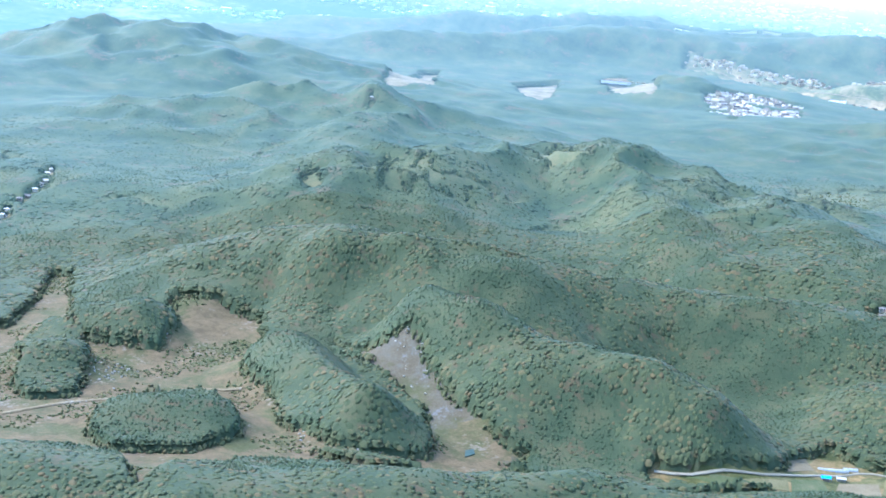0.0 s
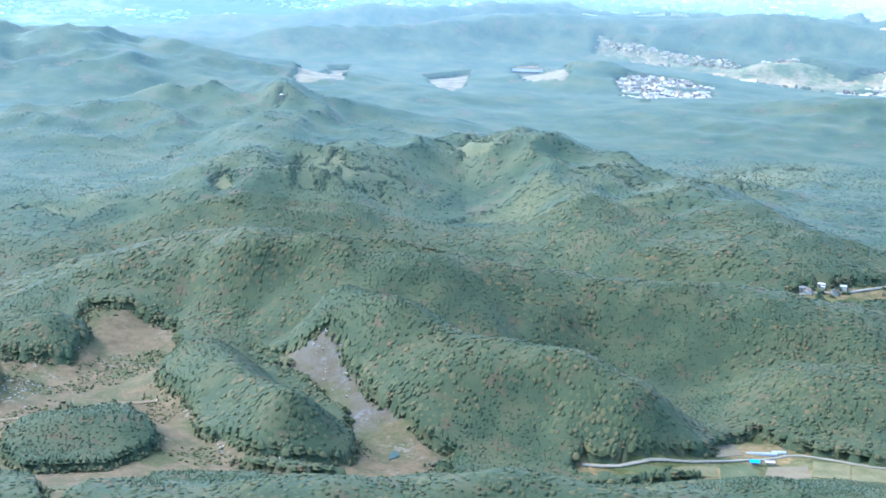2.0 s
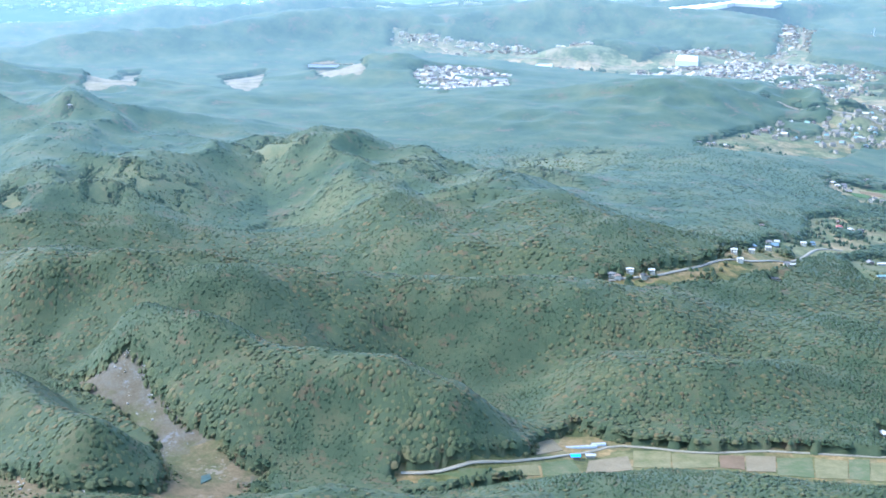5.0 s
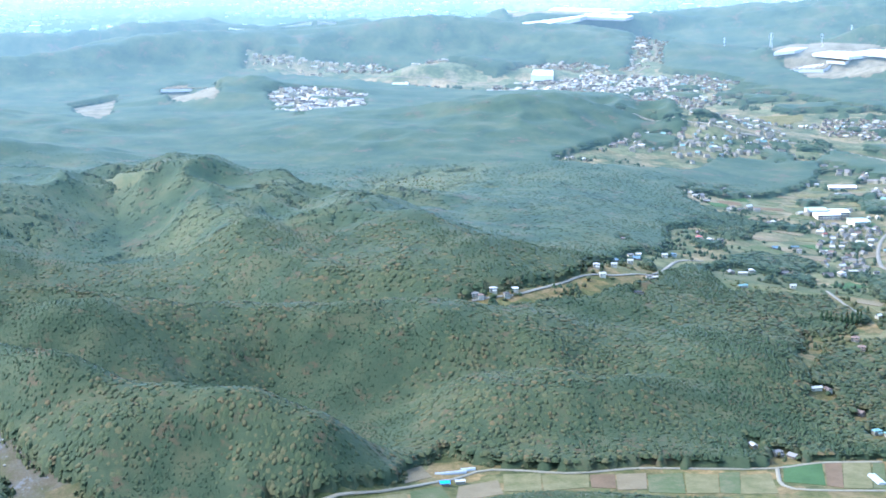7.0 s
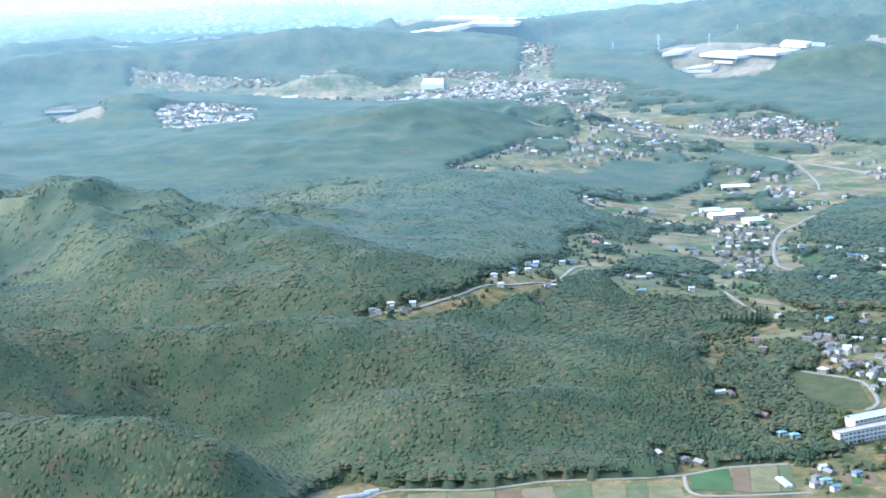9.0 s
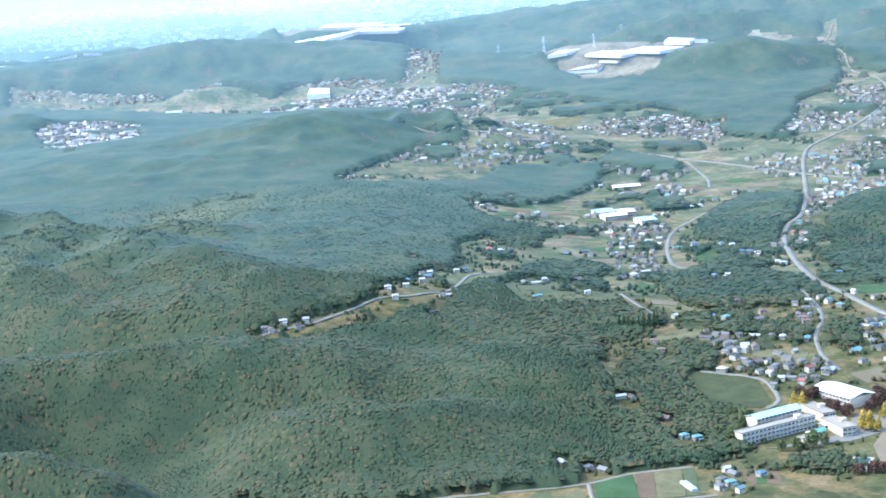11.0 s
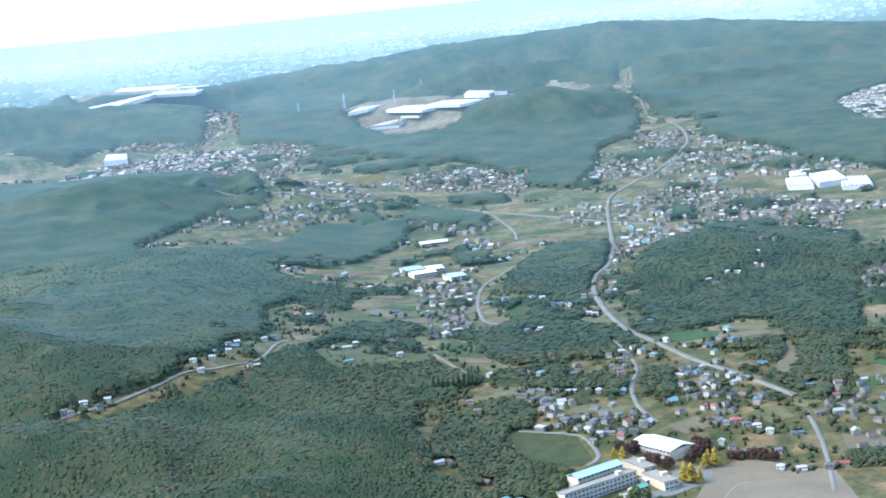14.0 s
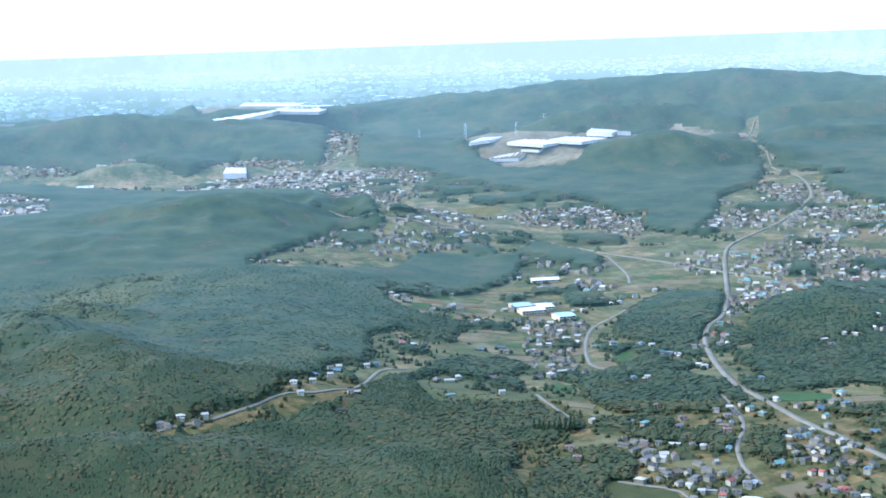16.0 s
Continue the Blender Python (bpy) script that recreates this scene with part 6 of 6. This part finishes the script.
x, y = np.concatenate([x, x2, x3]), np.concatenate([y, y2, y3])
v, f = crowns(x, y, land(x, y) - 0.4, rng.uniform(1.2, 4.6, len(x)), rng.uniform(0.6, 2.2, len(x)), [(0.0, 0.46), (0.5, 0.42)], 5, rng)
tagged(new("scrub", mesh_from("scrub", v, f, [scrub_mat], None, True)), "low scrub spreading over the bare earth", "shrubs", kind="stuff")

# ---- pale rocks on the worked ground ----
def rock_mesh(seed):
    rng = random.Random(seed)
    bm = bmesh.new()
    bmesh.ops.create_icosphere(bm, subdivisions=1, radius=1.0)
    for vert in bm.verts:
        vert.co = Vector((vert.co.x * 1.3, vert.co.y, vert.co.z * 0.75)) * rng.uniform(0.72, 1.25)
    me = bpy.data.meshes.new("rock")
    bm.to_mesh(me)
    bm.free()
    me.materials.append(rock_mat)
    return me


rocks = [rock_mesh(k) for k in range(4)]
for cx, cy, count, spread in ((-703, 1126, 34, 9), (-706, 1222, 14, 5), (-469, 1265, 26, 5), (-791, 1208, 8, 4), (-702, 1145, 16, 8), (-417, 1052, 12, 8), (-481, 1055, 8, 4), (-457, 1250, 16, 7), (-438, 1222, 14, 12)):
    for _ in range(count):
        x, y, k = cx + pick.gauss(0, spread), cy + pick.gauss(0, spread * 1.3), pick.uniform(0.4, 1.5)
        ob = new("rock", rocks[pick.randrange(4)])
        ob.matrix_basis = pose(x, y, ground_at(x, y) + 0.2 * k, 0, 0, pick.uniform(0, 360)) @ Matrix.Diagonal((k, k, k, 1))
        tagged(ob, "pale weathered boulder on the bare quarry slope", "rock", "quarry rocks")

# City blocks emit the plain's painted haze too, white ones slightly more.
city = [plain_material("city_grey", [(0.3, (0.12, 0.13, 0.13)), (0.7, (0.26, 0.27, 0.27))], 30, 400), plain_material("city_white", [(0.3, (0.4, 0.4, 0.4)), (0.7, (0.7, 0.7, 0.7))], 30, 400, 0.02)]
a, d = rng.uniform(-0.66, 0.52, 18000), 4700 + 23000 * rng.random(18000) ** 1.4
x, y = d * np.sin(a), d * np.cos(a)
ok = (cover(x, y) == 5) & (wave_noise(x, y, 700, 41, 3) > 0.0)
x, y, d = x[ok], y[ok], d[ok]
size = np.minimum(rng.uniform(12, 34, len(x)), 9 + 18 * ((d - 4300) / 5000)) * np.where(rng.random(len(x)) > 0.96, 2.0, 1.0)
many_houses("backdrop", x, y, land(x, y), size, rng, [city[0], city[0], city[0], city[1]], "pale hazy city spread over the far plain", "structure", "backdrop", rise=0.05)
